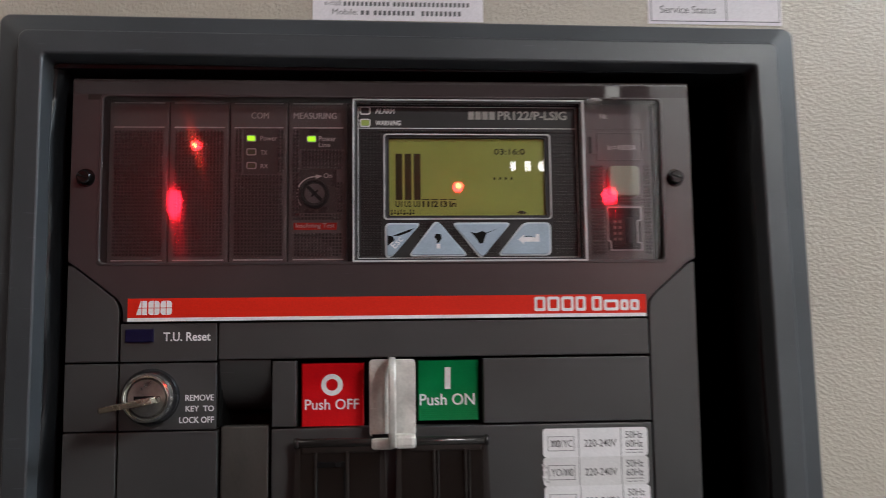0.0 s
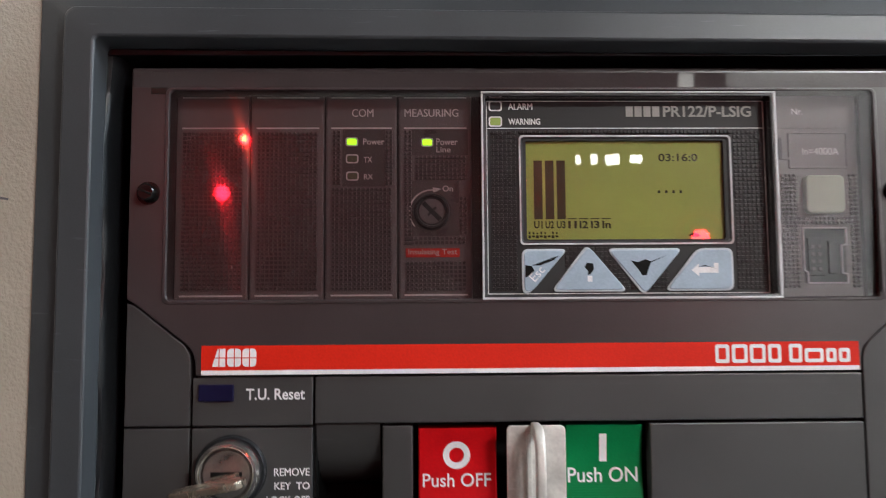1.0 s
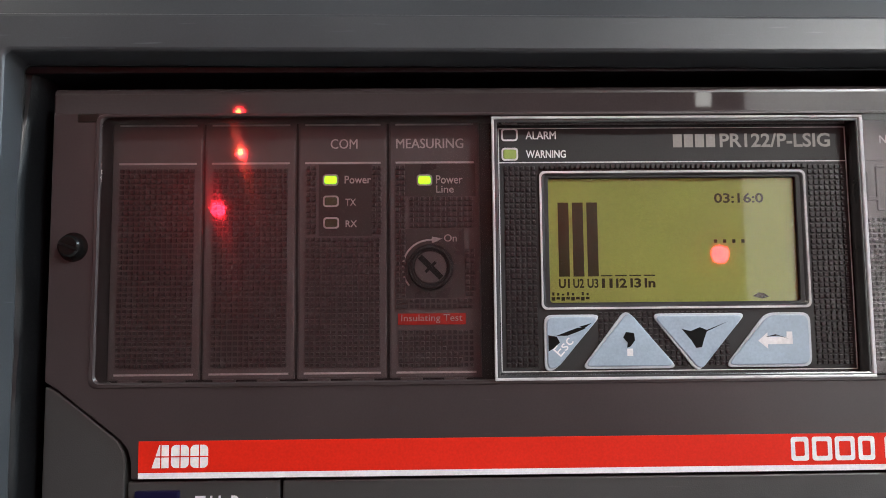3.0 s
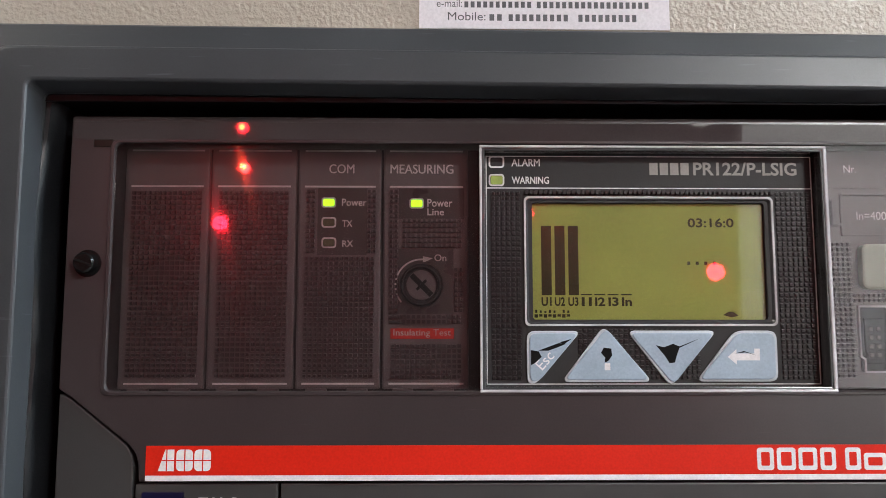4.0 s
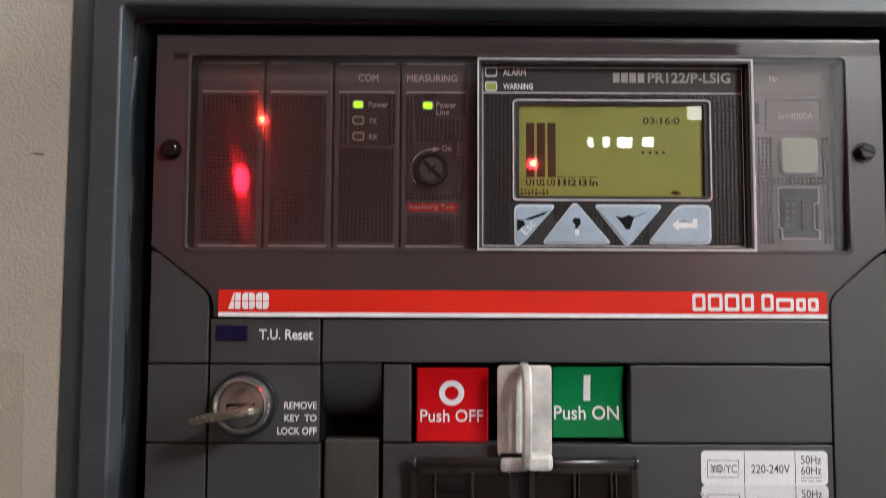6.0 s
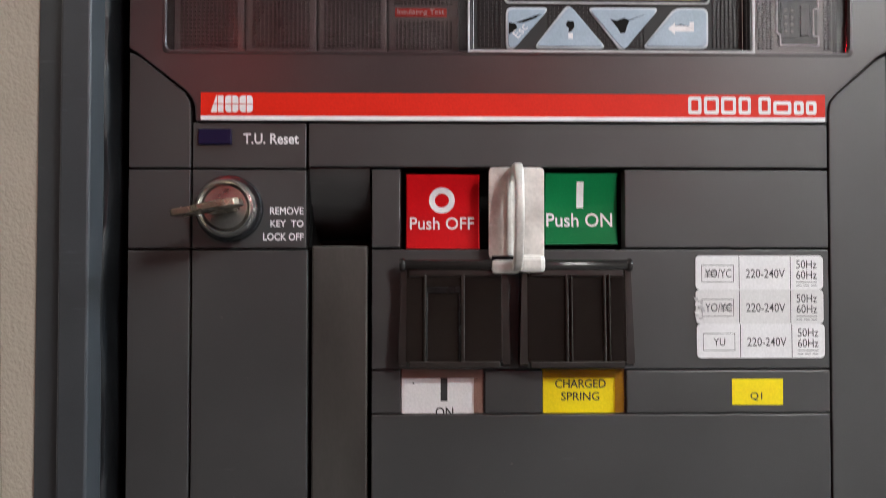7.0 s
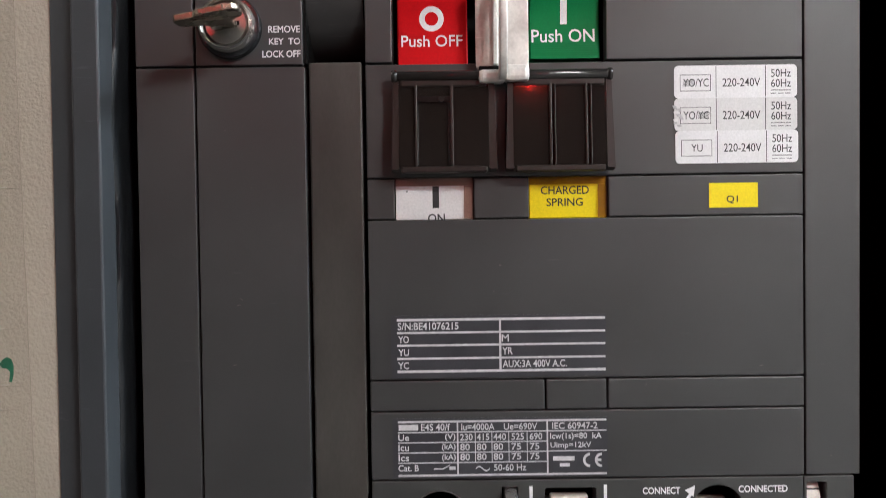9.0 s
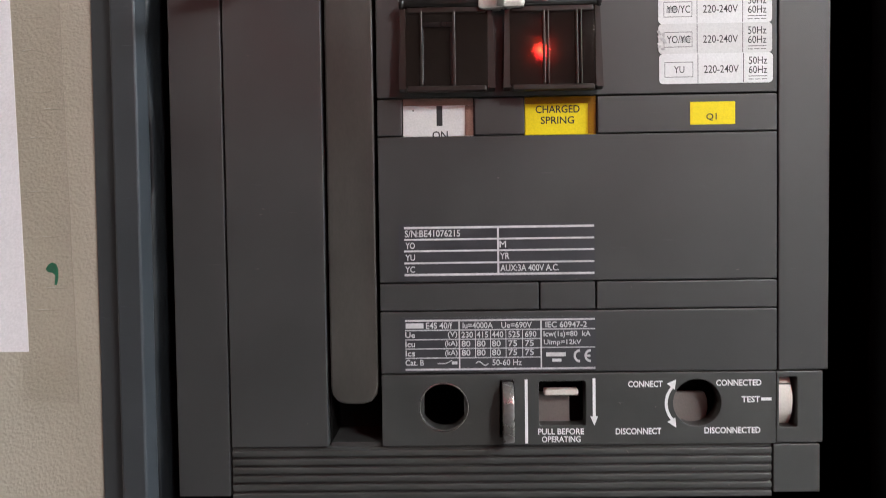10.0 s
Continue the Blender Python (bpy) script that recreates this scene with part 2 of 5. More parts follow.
def join(bm, b):
    me = bpy.data.meshes.new("joined")
    b.to_mesh(me)
    b.free()
    bm.from_mesh(me)
    bpy.data.meshes.remove(me)


def circle(cx, cz, r, n=40, flat=None):
    pts = []
    for i in range(n):
        a = 2 * math.pi * i / n
        x, z = r * math.cos(a), r * math.sin(a)
        if flat:
            x = max(-flat, min(flat, x))
        pts.append((cx + x, cz + z))
    return pts


def rounded(x0, x1, z0, z1, r, n=5):
    pts = []
    for cx, cz, a0 in ((x1 - r, z1 - r, 0), (x0 + r, z1 - r, 90), (x0 + r, z0 + r, 180), (x1 - r, z0 + r, 270)):
        for i in range(n + 1):
            a = radians(a0 + 90 * i / n)
            pts.append((cx + r * math.cos(a), cz + r * math.sin(a)))
    return pts


def sheet(outer, holes, y0, y1, bevel=0.3):
    """A flat piece with outline and holes given as (x, z), from y0 (front) to y1 (back)."""
    bm = bmesh.new()
    edges = []
    for loop in (outer, *holes):
        vs = [bm.verts.new((x * MM, y0 * MM, z * MM)) for x, z in loop]
        edges += [bm.edges.new((a, b)) for a, b in zip(vs, vs[1:] + vs[:1])]
    if holes:
        bmesh.ops.triangle_fill(bm, use_beauty=True, use_dissolve=False, edges=edges, normal=(0, -1, 0))
    else:
        bm.faces.new(list(bm.verts))
    if abs(y1 - y0) > 1e-6:
        r = bmesh.ops.extrude_face_region(bm, geom=list(bm.faces))
        bmesh.ops.translate(bm, verts=[g for g in r["geom"] if isinstance(g, bmesh.types.BMVert)], vec=(0, (y1 - y0) * MM, 0))
    bmesh.ops.recalc_face_normals(bm, faces=bm.faces)
    soften(bm, bevel, 2, 50)
    return bm


def turned(profile, cx, cz, n=48, axis="y"):
    """A body of revolution round the y axis through (cx, cz); profile: (radius, y)."""
    bm = bmesh.new()
    rings = []
    for r, y in profile:
        if r < 1e-6:
            rings.append([bm.verts.new((cx * MM, y * MM, cz * MM))])
        else:
            rings.append([bm.verts.new(((cx + r * math.cos(2 * math.pi * i / n)) * MM, y * MM, (cz + r * math.sin(2 * math.pi * i / n)) * MM)) for i in range(n)])
    for a, b in zip(rings, rings[1:]):
        for i in range(n):
            j = (i + 1) % n
            if len(a) == 1 and len(b) == 1:
                continue
            if len(a) == 1:
                bm.faces.new((a[0], b[i], b[j]))
            elif len(b) == 1:
                bm.faces.new((a[i], a[j], b[0]))
            else:
                bm.faces.new((a[i], a[j], b[j], b[i]))
    return bm


def rod_x(x0, x1, y, z, r, n=20):
    bm = turned([(0, x0), (r * 0.85, x0), (r, x0 + 0.2 * r), (r, x1 - 0.2 * r), (r * 0.85, x1), (0, x1)], 0, 0, n)
    for v in bm.verts:
        v.co = (v.co.y, v.co.x + y * MM, v.co.z + z * MM)
    return bm


def lettering(words, x0, x1, z0, z1, y, material, parent, name="lettering", fat=0.0, depth=0.04):
    """Printed words whose ink fills the box x0..x1, z0..z1."""
    cu = bpy.data.curves.new("words", "FONT")
    cu.body = words
    cu.size = 1
    cu.resolution_u = 3
    cu.offset = 0.0 if "M" in words else fat
    tmp = bpy.data.objects.new("words", cu)
    scene.collection.objects.link(tmp)
    me = bpy.data.meshes.new_from_object(tmp)
    bpy.data.objects.remove(tmp)
    co = np.empty(len(me.vertices) * 3)
    me.vertices.foreach_get("co", co)
    co = co.reshape(-1, 3)
    lo, hi = co.min(0), co.max(0)
    out = np.empty_like(co)
    out[:, 0] = (x0 + (co[:, 0] - lo[0]) / (hi[0] - lo[0]) * (x1 - x0)) * MM
    out[:, 1] = (y - depth) * MM
    out[:, 2] = (z0 + (co[:, 1] - lo[1]) / (hi[1] - lo[1]) * (z1 - z0)) * MM
    me.vertices.foreach_set("co", out.ravel())
    if fat and "M" in words:
        # strokes laid three times, side by side
        bold = bmesh.new()
        shift = fat * (z1 - z0) * 1.2 * MM
        for k, dx in enumerate((-shift, 0, shift)):
            lay = me.copy()
            lay.transform(Matrix.Translation((dx, -0.006 * MM * k, 0)))
            bold.from_mesh(lay)
            bpy.data.meshes.remove(lay)
        bold.to_mesh(me)
        bold.free()
    me.materials.clear()
    me.materials.append(material)
    me.name = name
    ob = new(name, me)
    ob.parent = parent
    return ob


def bar(x0, x1, z0, z1, y, material, parent, name="print_line", depth=0.05):
    return part(name, box(x0, x1, y - depth, y + 0.02, z0, z1, 0), material, parent)


def dots(name, x0, x1, z0, z1, y, material, parent, pitch=1.5, size=0.52, h=1.0):
    """A field of small raised square studs."""
    vs, fs = [], []
    nx, nz = int((x1 - x0) / pitch), int((z1 - z0) / pitch)
    ox, oz = x0 + ((x1 - x0) - (nx - 1) * pitch) / 2, z0 + ((z1 - z0) - (nz - 1) * pitch) / 2
    for i in range(nx):
        for j in range(nz):
            cx, cz, k = ox + i * pitch, oz + j * pitch, len(vs)
            for s, yy in ((size, y), (size * 0.8, y - h)):
                for a, b in ((-s, -s), (s, -s), (s, s), (-s, s)):
                    vs.append(((cx + a) * MM, yy * MM, (cz + b) * MM))
            fs.append((k + 4, k + 5, k + 6, k + 7))
            for q in range(4):
                w = (q + 1) % 4
                fs.append((k + q, k + w, k + 4 + w, k + 4 + q))
    me = bpy.data.meshes.new(name)
    me.from_pydata(vs, [], fs)
    me.materials.append(material)
    ob = new(name, me)
    ob.parent = parent
    ob["kind"] = "stuff"
    return ob


def slab(name, x0, x1, y0, y1, z0, z1, material, label):
    return tagged(part(name, box(x0, x1, y0, y1, z0, z1, 0), material), label, name.split("_")[0], kind="structure")


# ---- the room ----
slab("floor", -2500, 2500, -3000, 900, -60, 0, CONCRETE, "bare grey concrete switch room floor")
slab("ceiling", -2500, 2500, -3000, 900, 3000, 3060, WALLPAINT, "plain painted switch room ceiling")
slab("wall_west", -2560, -2500, -3000, 900, 0, 3000, WALLPAINT, "plain painted switch room wall")
slab("wall_east", 2500, 2560, -3000, 900, 0, 3000, WALLPAINT, "plain painted switch room wall")
slab("wall_south", -2500, 2500, -3060, -3000, 0, 3000, WHITEWASH, "plain painted switch room wall")
slab("wall_north", -2500, 2500, 900, 960, 0, 3000, WALLPAINT, "plain painted switch room wall")

DOOR_Y = 4.0
# ---- switchgear door with its cut-out ----
door = tagged(part("door_1", sheet([(-520, 60), (560, 60), (560, 2250), (-520, 2250)], [[(-143, 1178), (179, 1178), (179, 1572), (-143, 1572)]], DOOR_Y, DOOR_Y + 2.5, 0.5), BEIGE),
              "beige structure-painted steel switchgear door", "cabinet door", kind="structure")
# compartment behind the door; its shade is put into near-black walls
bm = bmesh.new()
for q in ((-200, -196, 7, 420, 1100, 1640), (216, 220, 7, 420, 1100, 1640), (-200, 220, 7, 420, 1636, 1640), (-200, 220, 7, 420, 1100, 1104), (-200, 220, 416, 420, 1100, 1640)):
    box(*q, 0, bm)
tagged(part("compartment_wall", bm, STEEL_DARK), "dark steel walls of the breaker compartment, blackened for shade", "compartment", kind="structure")
# switchgear body above and round the door
bm = bmesh.new()
for q in ((-540, -522, 6, 880, 0, 2300), (562, 580, 6, 880, 0, 2300), (-522, 562, 6, 880, 2252, 2300), (-522, 562, 6, 880, 0, 58)):
    box(*q, 1, bm)
tagged(part("cabinet_wall", bm, BEIGE), "beige steel carcass of the switchgear", "cabinet", kind="structure")


def lofted(name, rings, material, parent, label="", smooth=False):
    """Closed loops of (x, z), each at its own y, joined into one skin."""
    bm = bmesh.new()
    made = [[bm.verts.new((x * MM, y * MM, z * MM)) for x, z in loop] for loop, y in rings]
    for a, b in zip(made, made[1:]):
        for i in range(len(a)):
            j = (i + 1) % len(a)
            bm.faces.new((a[i], a[j], b[j], b[i]))
    return part(name, bm, material, parent, label, smooth)


# ---- flange round the cut-out ----
flange = thing("door_flange", "dark grey plastic flange round the breaker cut-out", "flange")
L, R, T, B = -135.6, 171.7, 1565.0, 1186.0
rings = []
for grow, y, r in ((23.0, DOOR_Y + 0.1, 4.5), (22.8, 2.4, 4.5), (22.2, 1.8, 4.5), (11.6, -0.6, 4), (11.2, -6.6, 4), (10.8, -7.2, 4), (10.2, -7.4, 4), (1.6, -8.2, 2.5), (1.0, -8.0, 2), (0.6, -7.5, 2), (-0.9, -0.5, 2), (-0.6, 1.5, 2), (-0.2, 3, 2)):
    rings.append((rounded(L - grow, R + grow, B - grow, T + grow, r), y))
ring = lofted("flange_ring", rings, FLANGE, flange)
for v in ring.data.vertices:
    x, z = v.co.x / MM, v.co.z / MM
    if z > 1400:
        v.co.z -= (0.4 + 0.0072 * (x + 120) + 1.7 * min(1, max(0, (z - T - 11) / 11))) * MM
    if x > 0:
        v.co.x += (-1.8 if z > 1400 else 4.0) * MM
# black rubber seal along the inner edge, a little wavy
for side in (0, 1):
    bm = bmesh.new()
    rows = []
    n = 110
    s = 1 if side == 0 else -1
    x = L if side == 0 else R
    for i in range(n + 1):
        z = B + (T - 0.8 - B) * i / n
        slow = noise.noise((z * 0.022, side * 9.0, 0))
        fast = noise.noise((z * 0.11, side * 9.0 + 4, 0))
        w = slow * 1.9 + fast * 0.4
        nick = 0.9 * max(0.0, noise.noise((z * 0.06, side * 5.0 + 2, 3)) - 0.25)
        rows.append([bm.verts.new(((x + s * dx) * MM, y * MM, z * MM)) for dx, y in
                     ((-0.6, 1.5), (0.6 + 0.2 * w, 0.2 + 1.6 * w), (1.6 + 0.5 * w, 0.6 + 1.4 * w), (2.6 + 0.7 * w - nick, 2.4 + w), (3.4 + w - nick, 5), (4.3 + 0.8 * w, 9), (4.8 + w, 20), (-1, 26))])
    for a, b in zip(rows, rows[1:]):
        for k in range(7):
            bm.faces.new((a[k], a[k + 1], b[k + 1], b[k]))
    part("seal", bm, RUBBER, flange, "black rubber edge seal; the top one stands for shade", smooth=True)
# dark bar over the top inner wall, in place of the shade there
part("seal", box(L - 0.5, R + 0.5, 1.2, 24, T - 3.2, T + 1, 0.3), RUBBER, flange, "black rubber edge seal; the top one stands for shade")

# ---- the circuit breaker ----
breaker = thing("circuit_breaker", "dark grey withdrawable air circuit breaker with a smoked control window", "circuit breaker")


def plate(x0, x1, z0, z1, y=0.0, mat=None, name="panel", back=9.0, bevel=0.45, parent=None, label=""):
    return part(name, box(x0, x1, y, back, z0, z1, bevel), mat or GREY, parent or breaker, label)


# chassis behind the panels, painted black for the shade in their gaps
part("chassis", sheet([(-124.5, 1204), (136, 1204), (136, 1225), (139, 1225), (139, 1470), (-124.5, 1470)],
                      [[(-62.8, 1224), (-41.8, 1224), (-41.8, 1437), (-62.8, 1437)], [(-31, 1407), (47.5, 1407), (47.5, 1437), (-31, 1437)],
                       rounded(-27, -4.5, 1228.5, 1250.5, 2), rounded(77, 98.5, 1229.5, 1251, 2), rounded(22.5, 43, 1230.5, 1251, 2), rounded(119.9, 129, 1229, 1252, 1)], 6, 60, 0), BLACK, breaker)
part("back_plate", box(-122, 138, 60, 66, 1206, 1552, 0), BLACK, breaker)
# left side strip with its chamfered shoulder
part("side_strip", sheet([(-126, 1436.4), (-104.5, 1436.4), (-104.5, 1457), (-105, 1460), (-106.6, 1462.8), (-121.5, 1474.6), (-124, 1476.3), (-126, 1477)], [], 0, 40, 0.5), GREY, breaker)
part("side_strip", box(-126, -104.5, 0, 40, 1408.3, 1435.7, 0.45), GREY, breaker)
part("side_strip", box(-126, -104.5, 0, 40, 1203, 1407.6, 0.45), GREY, breaker)
# reset strip, lock field, long left field
plate(-103.7, -64.2, 1436.4, 1452.2)
part("panel", sheet([(-103.7, 1408.3), (-64.2, 1408.3), (-64.2, 1435.7), (-103.7, 1435.7)], [circle(-90.6, 1422, 10.6)], 0, 9, 0.4), GREY, breaker)
plate(-103.7, -63.6, 1223.4, 1407.6)
# spring charging lever in its slot
lever = part("charging_lever", sheet([(-62.3, 1409.2), (-62.3, 1248), (-61.6, 1244.6), (-59.6, 1242), (-56, 1240.8), (-49, 1240.8), (-45.4, 1242), (-43.4, 1244.6), (-42.7, 1248), (-42.7, 1409.2)], [], 1.2, 9, 0.8), LEVER, breaker, "brownish grey spring charging lever")
bm = bmesh.new()
rows = []
for i in range(13):
    a = radians(90 * i / 12)
    rows.append((1.5 + 30 * (1 - math.cos(a)), 1436.6 - 24 * math.sin(a)))
vs = [[bm.verts.new((x * MM, y * MM, z * MM)) for y, z in rows] for x in (-63.2, -42.0)]
for i in range(12):
    bm.faces.new((vs[0][i], vs[1][i], vs[1][i + 1], vs[0][i + 1]))
part("finger_recess", bm, GREY, breaker, "deep finger recess over the lever", smooth=True)
# black sheets beside and behind the lever put the slot's shade into colour
part("slot_shade", box(-64.0, -63.1, 1.5, 32, 1409, 1437, 0), BLACK, breaker)
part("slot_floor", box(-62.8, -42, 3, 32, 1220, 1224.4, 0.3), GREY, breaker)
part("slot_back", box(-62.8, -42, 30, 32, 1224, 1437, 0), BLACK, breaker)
# right-hand fields
plate(-63.4, 120.0, 1436.9, 1452.2)
plate(-41.2, -31.3, 1408.6, 1435.9)
plate(47.7, 120.0, 1408.6, 1435.9)
plate(-41.2, 120.0, 1366.1, 1407.8)
plate(-41.2, -31.1, 1350.7, 1365.5, 0.3)
plate(-1.7, 18.6, 1350.7, 1365.5, 0.3)
plate(48.0, 120.0, 1350.7, 1365.5)
plate(-41.2, 120.0, 1291.0, 1350.2)
plate(-41.2, 23.6, 1279.4, 1290.4)
plate(24.3, 46.6, 1279.4, 1290.4)
plate(47.3, 120.0, 1279.4, 1290.4)
plate(-41.2, 120.0, 1253.6, 1278.8)
part("panel", sheet([(-41.2, 1223.4), (119.6, 1223.4), (119.6, 1253.0), (-41.2, 1253.0)],
                    [circle(-15.7, 1239.4, 10.2, 48), circle(87.7, 1240.4, 9.7, 48), rounded(23.3, 42.4, 1231.4, 1249.8, 1), rounded(7.2, 13.2, 1226.5, 1250.3, 0.4)], 0, 9, 0.35), GREY_B, breaker)
part("panel", sheet([(119.8, 1223.8), (138.5, 1223.8), (138.5, 1253.0), (119.8, 1253.0)], [rounded(120.9, 128.3, 1230.1, 1250.8, 0.8)], 0, 9, 0.35), GREY_B, breaker)
part("panel", box(118.6, 137.4, 0, 40, 1203.3, 1223.1, 0.45), GREY_B, breaker)
part("side_strip", sheet([(120.6, 1253.6), (140.6, 1253.6), (141.6, 1477), (139.6, 1476.3), (137, 1474.6), (123.2, 1462.8), (121.2, 1460), (120.6, 1457)], [], 0, 40, 0.5), GREY, breaker)
# ribbed foot of the front
bm = box(-103.7, 118.0, 1.6, 9, 1203, 1222.8, 0)
for k in range(6):
    z = 1220.6 - 3.55 * k
    box(-103.7, 118.0, 0.0, 3, z - 1.3, z + 1.3, 0.6, bm)
part("ribbed_panel", bm, GREY_B, breaker, "dark grey ribbed foot panel")

# ---- reset button, key lock ----
part("reset_button", box(-101.6, -90.1, -1.2, 3, 1444.5, 1450.0, 0.4), BLUE, breaker, "navy blue reset button")
lettering("T.U. Reset", -86.2, -66.8, 1444.8, 1448.5, 0, WHITE, breaker, fat=0.018)
for words, x0, x1, z0, z1 in (("REMOVE", -76.7, -65.1, 1420.1, 1422.6), ("KEY  TO", -76.6, -65.0, 1415.7, 1418.1), ("LOCK OFF", -79.1, -65.0, 1411.0, 1413.6)):
    lettering(words, x0, x1, z0, z1, 0, WHITE, breaker, fat=0.02)
lock = part("key_lock", turned([(0, -3), (8.5, -3), (9.0, -3.2), (11.2, -3.0), (11.6, -2.4), (11.6, 6), (0, 6)], -90.6, 1422), COLLAR, breaker, "black lock collar", smooth=True)
part("lock_cylinder", turned([(0, -7.4), (7.3, -7.4), (7.7, -7.0), (7.8, -6.2), (7.8, -3)], -90.6, 1422), LOCK_FACE, lock, "scratched nickel lock cylinder", smooth=True)
part("lock_ring", turned([(8.0, -3), (8.0, -7.0), (8.3, -7.8), (8.9, -8.5), (9.6, -8.3), (10.0, -7.4), (10.1, -3)], -90.6, 1422), CHROME, lock, "bright worn nickel ring", smooth=True)
bm = sheet([(-5.0, -0.8), (5.0, -0.8), (5.0, 0.8), (-5.0, 0.8)], [], -7.55, -7.3, 0)
bmesh.ops.translate(bm, verts=bm.verts, vec=(-90.6 * MM, 0, 1422 * MM))
part("key_slot", bm, BLACK, lock)
# key: a flat bow standing out of the cylinder, drawn in the plane of its blade
bow = [(-4.2, -3), (-4.2, -15), (-6.5, -17.0), (-11.6, -18.6), (-13.0, -20.5), (-13.2, -26.0), (-12.2, -27.8), (-6.0, -28.0), (-3.5, -29.6), (4.5, -29.9), (8.0, -29.2), (9.4, -27.5), (9.4, -21), (8.0, -18.6), (5.0, -16.8), (4.2, -15), (4.2, -3)]
bm = bmesh.new()
vs = [bm.verts.new((x * MM, y * MM, 1.1 * MM)) for x, y in bow]
bm.faces.new(vs)
r = bmesh.ops.extrude_face_region(bm, geom=list(bm.faces))
bmesh.ops.translate(bm, verts=[g for g in r["geom"] if isinstance(g, bmesh.types.BMVert)], vec=(0, 0, -2.2 * MM))
soften(bm, 0.35)
bmesh.ops.transform(bm, matrix=Matrix.Translation((-90.6 * MM, 0, 1421 * MM)) @ Matrix.Rotation(radians(-10), 4, "Y"), verts=bm.verts)
tagged(part("key", bm, KEY), "worn brass key standing in the nickel lock", "key")

# ---- push buttons ----


def dish(u):
    """Depth of a key cap's face from its foot (0) to its top (1)."""
    return 3.4 + 1.5 * math.sin(math.pi * u)


def dished(ob, z0, z1):
    """Lays a print onto the dished face."""
    for v in ob.data.vertices:
        v.co.y = (dish((v.co.z / MM - z0) / (z1 - z0)) - 0.1) * MM
    return ob


def push_button(name, x0, x1, z0, z1, mat, label):
    """A key cap that is dished from top to bottom."""
    bm = bmesh.new()
    n = 10
    rows = []
    for i in range(n + 1):
        u = i / n
        y = dish(u)
        rows.append([bm.verts.new((x * MM, yy * MM, (z0 + (z1 - z0) * u) * MM)) for x, yy in ((x0, 14), (x0, y + 0.5), (x0 + 0.5, y), (x1 - 0.5, y), (x1, y + 0.5), (x1, 14))])
    for a, b in zip(rows, rows[1:]):
        for k in range(5):
            bm.faces.new((a[k], a[k + 1], b[k + 1], b[k]))
    bm.faces.new(rows[0])
    bm.faces.new(rows[-1][::-1])
    return part(name, bm, mat, breaker, label, smooth=True)


off = push_button("off_button", -29.4, -3.2, 1408.3, 1434.6, RED, "red push-off button")
on = push_button("on_button", 19.9, 46.2, 1409.9, 1435.3, GREEN, "green push-on button")
dished(part("ring_print", sheet(circle(-16.6, 1425.5, 4.6, 40), [circle(-16.6, 1425.5, 2.5, 32)], 4.6, 4.6, 0), WHITE, off), 1408.3, 1434.6)
dished(lettering("Push OFF", -28.0, -5.1, 1415.1, 1419.5, 4.7, WHITE, off, fat=0.008), 1408.3, 1434.6)
grid = [(31.5, 1422.9 + 9.3 * k / 8) for k in range(9)] + [(34.0, 1432.2 - 9.3 * k / 8) for k in range(9)]
dished(part("stroke_print", sheet(grid, [], 4.5, 4.5, 0), WHITE, on), 1409.9, 1435.3)
dished(lettering("Push ON", 20.7, 44.3, 1416.1, 1421.0, 4.7, WHITE, on, fat=0.008), 1409.9, 1435.3)
for k in range(6):
    z = 1411.0 + 0.85 * k
    bar(21.5, 45.2, z, z + 0.35, dish((z - 1409.9) / 25.4), GREEN, on, "grip_line", 0.1)
# black sheet for the shade inside the button opening
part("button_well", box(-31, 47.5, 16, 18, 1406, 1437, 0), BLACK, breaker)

# ---- padlock bracket, hinge rod, smoked flaps ----
bracket = part("padlock_bracket", sheet(rounded(-0.6, 18.6, 1404.5, 1436.2, 1.6), [], -5.2, -4.0, 0.3), STEEL, breaker, "galvanised steel padlock bracket")
part("bracket_foot", box(0.2, 9.8, -8.2, -1.4, 1399.4, 1404.2, 1.6), STEEL, bracket)
part("bracket_foot", box(9.6, 18.6, -8.8, -1.4, 1399.8, 1405.8, 1.7), STEEL, bracket)
# black bar stands for the shade in the foot's notch
part("foot_gap", box(0.4, 9.0, -6.4, -3.6, 1404.0, 1405.6, 0.2), BLACK, bracket)
# upright staple: a flat loop that stands out of the plate
outer, inner = [], []
for i in range(17):
    a = radians(180 * i / 16)
    lean = 1.0 + 0.12 * math.cos(a)
    outer.append((-4.6 - 14.0 * lean * max(math.sin(a), 0) ** 0.45, 1418.6 + 18.6 * math.cos(a)))
    inner.append((-4.6 - 10.2 * lean * max(math.sin(a), 0) ** 0.45, 1418.8 + 14.6 * math.cos(a)))
bm = bmesh.new()
ring = outer + inner[::-1]
sides = []
for x in (7.3, 10.3):
    sides.append(([bm.verts.new((x * MM, y * MM, z * MM)) for y, z in outer], [bm.verts.new((x * MM, y * MM, z * MM)) for y, z in inner]))
for o, i in sides:
    for k in range(16):
        bm.faces.new((o[k], o[k + 1], i[k + 1], i[k]))
for w in (0, 1):
    a, b = sides[0][w], sides[1][w]
    for k in range(16):
        bm.faces.new((a[k], a[k + 1], b[k + 1], b[k]))
bmesh.ops.recalc_face_normals(bm, faces=bm.faces)
soften(bm, 0.8, 3, 50)
part("staple", bm, STEEL, bracket, smooth=True)
part("staple_flange", box(5.6, 7.4, -7.0, -4.8, 1406, 1434, 0.4), STEEL, bracket)
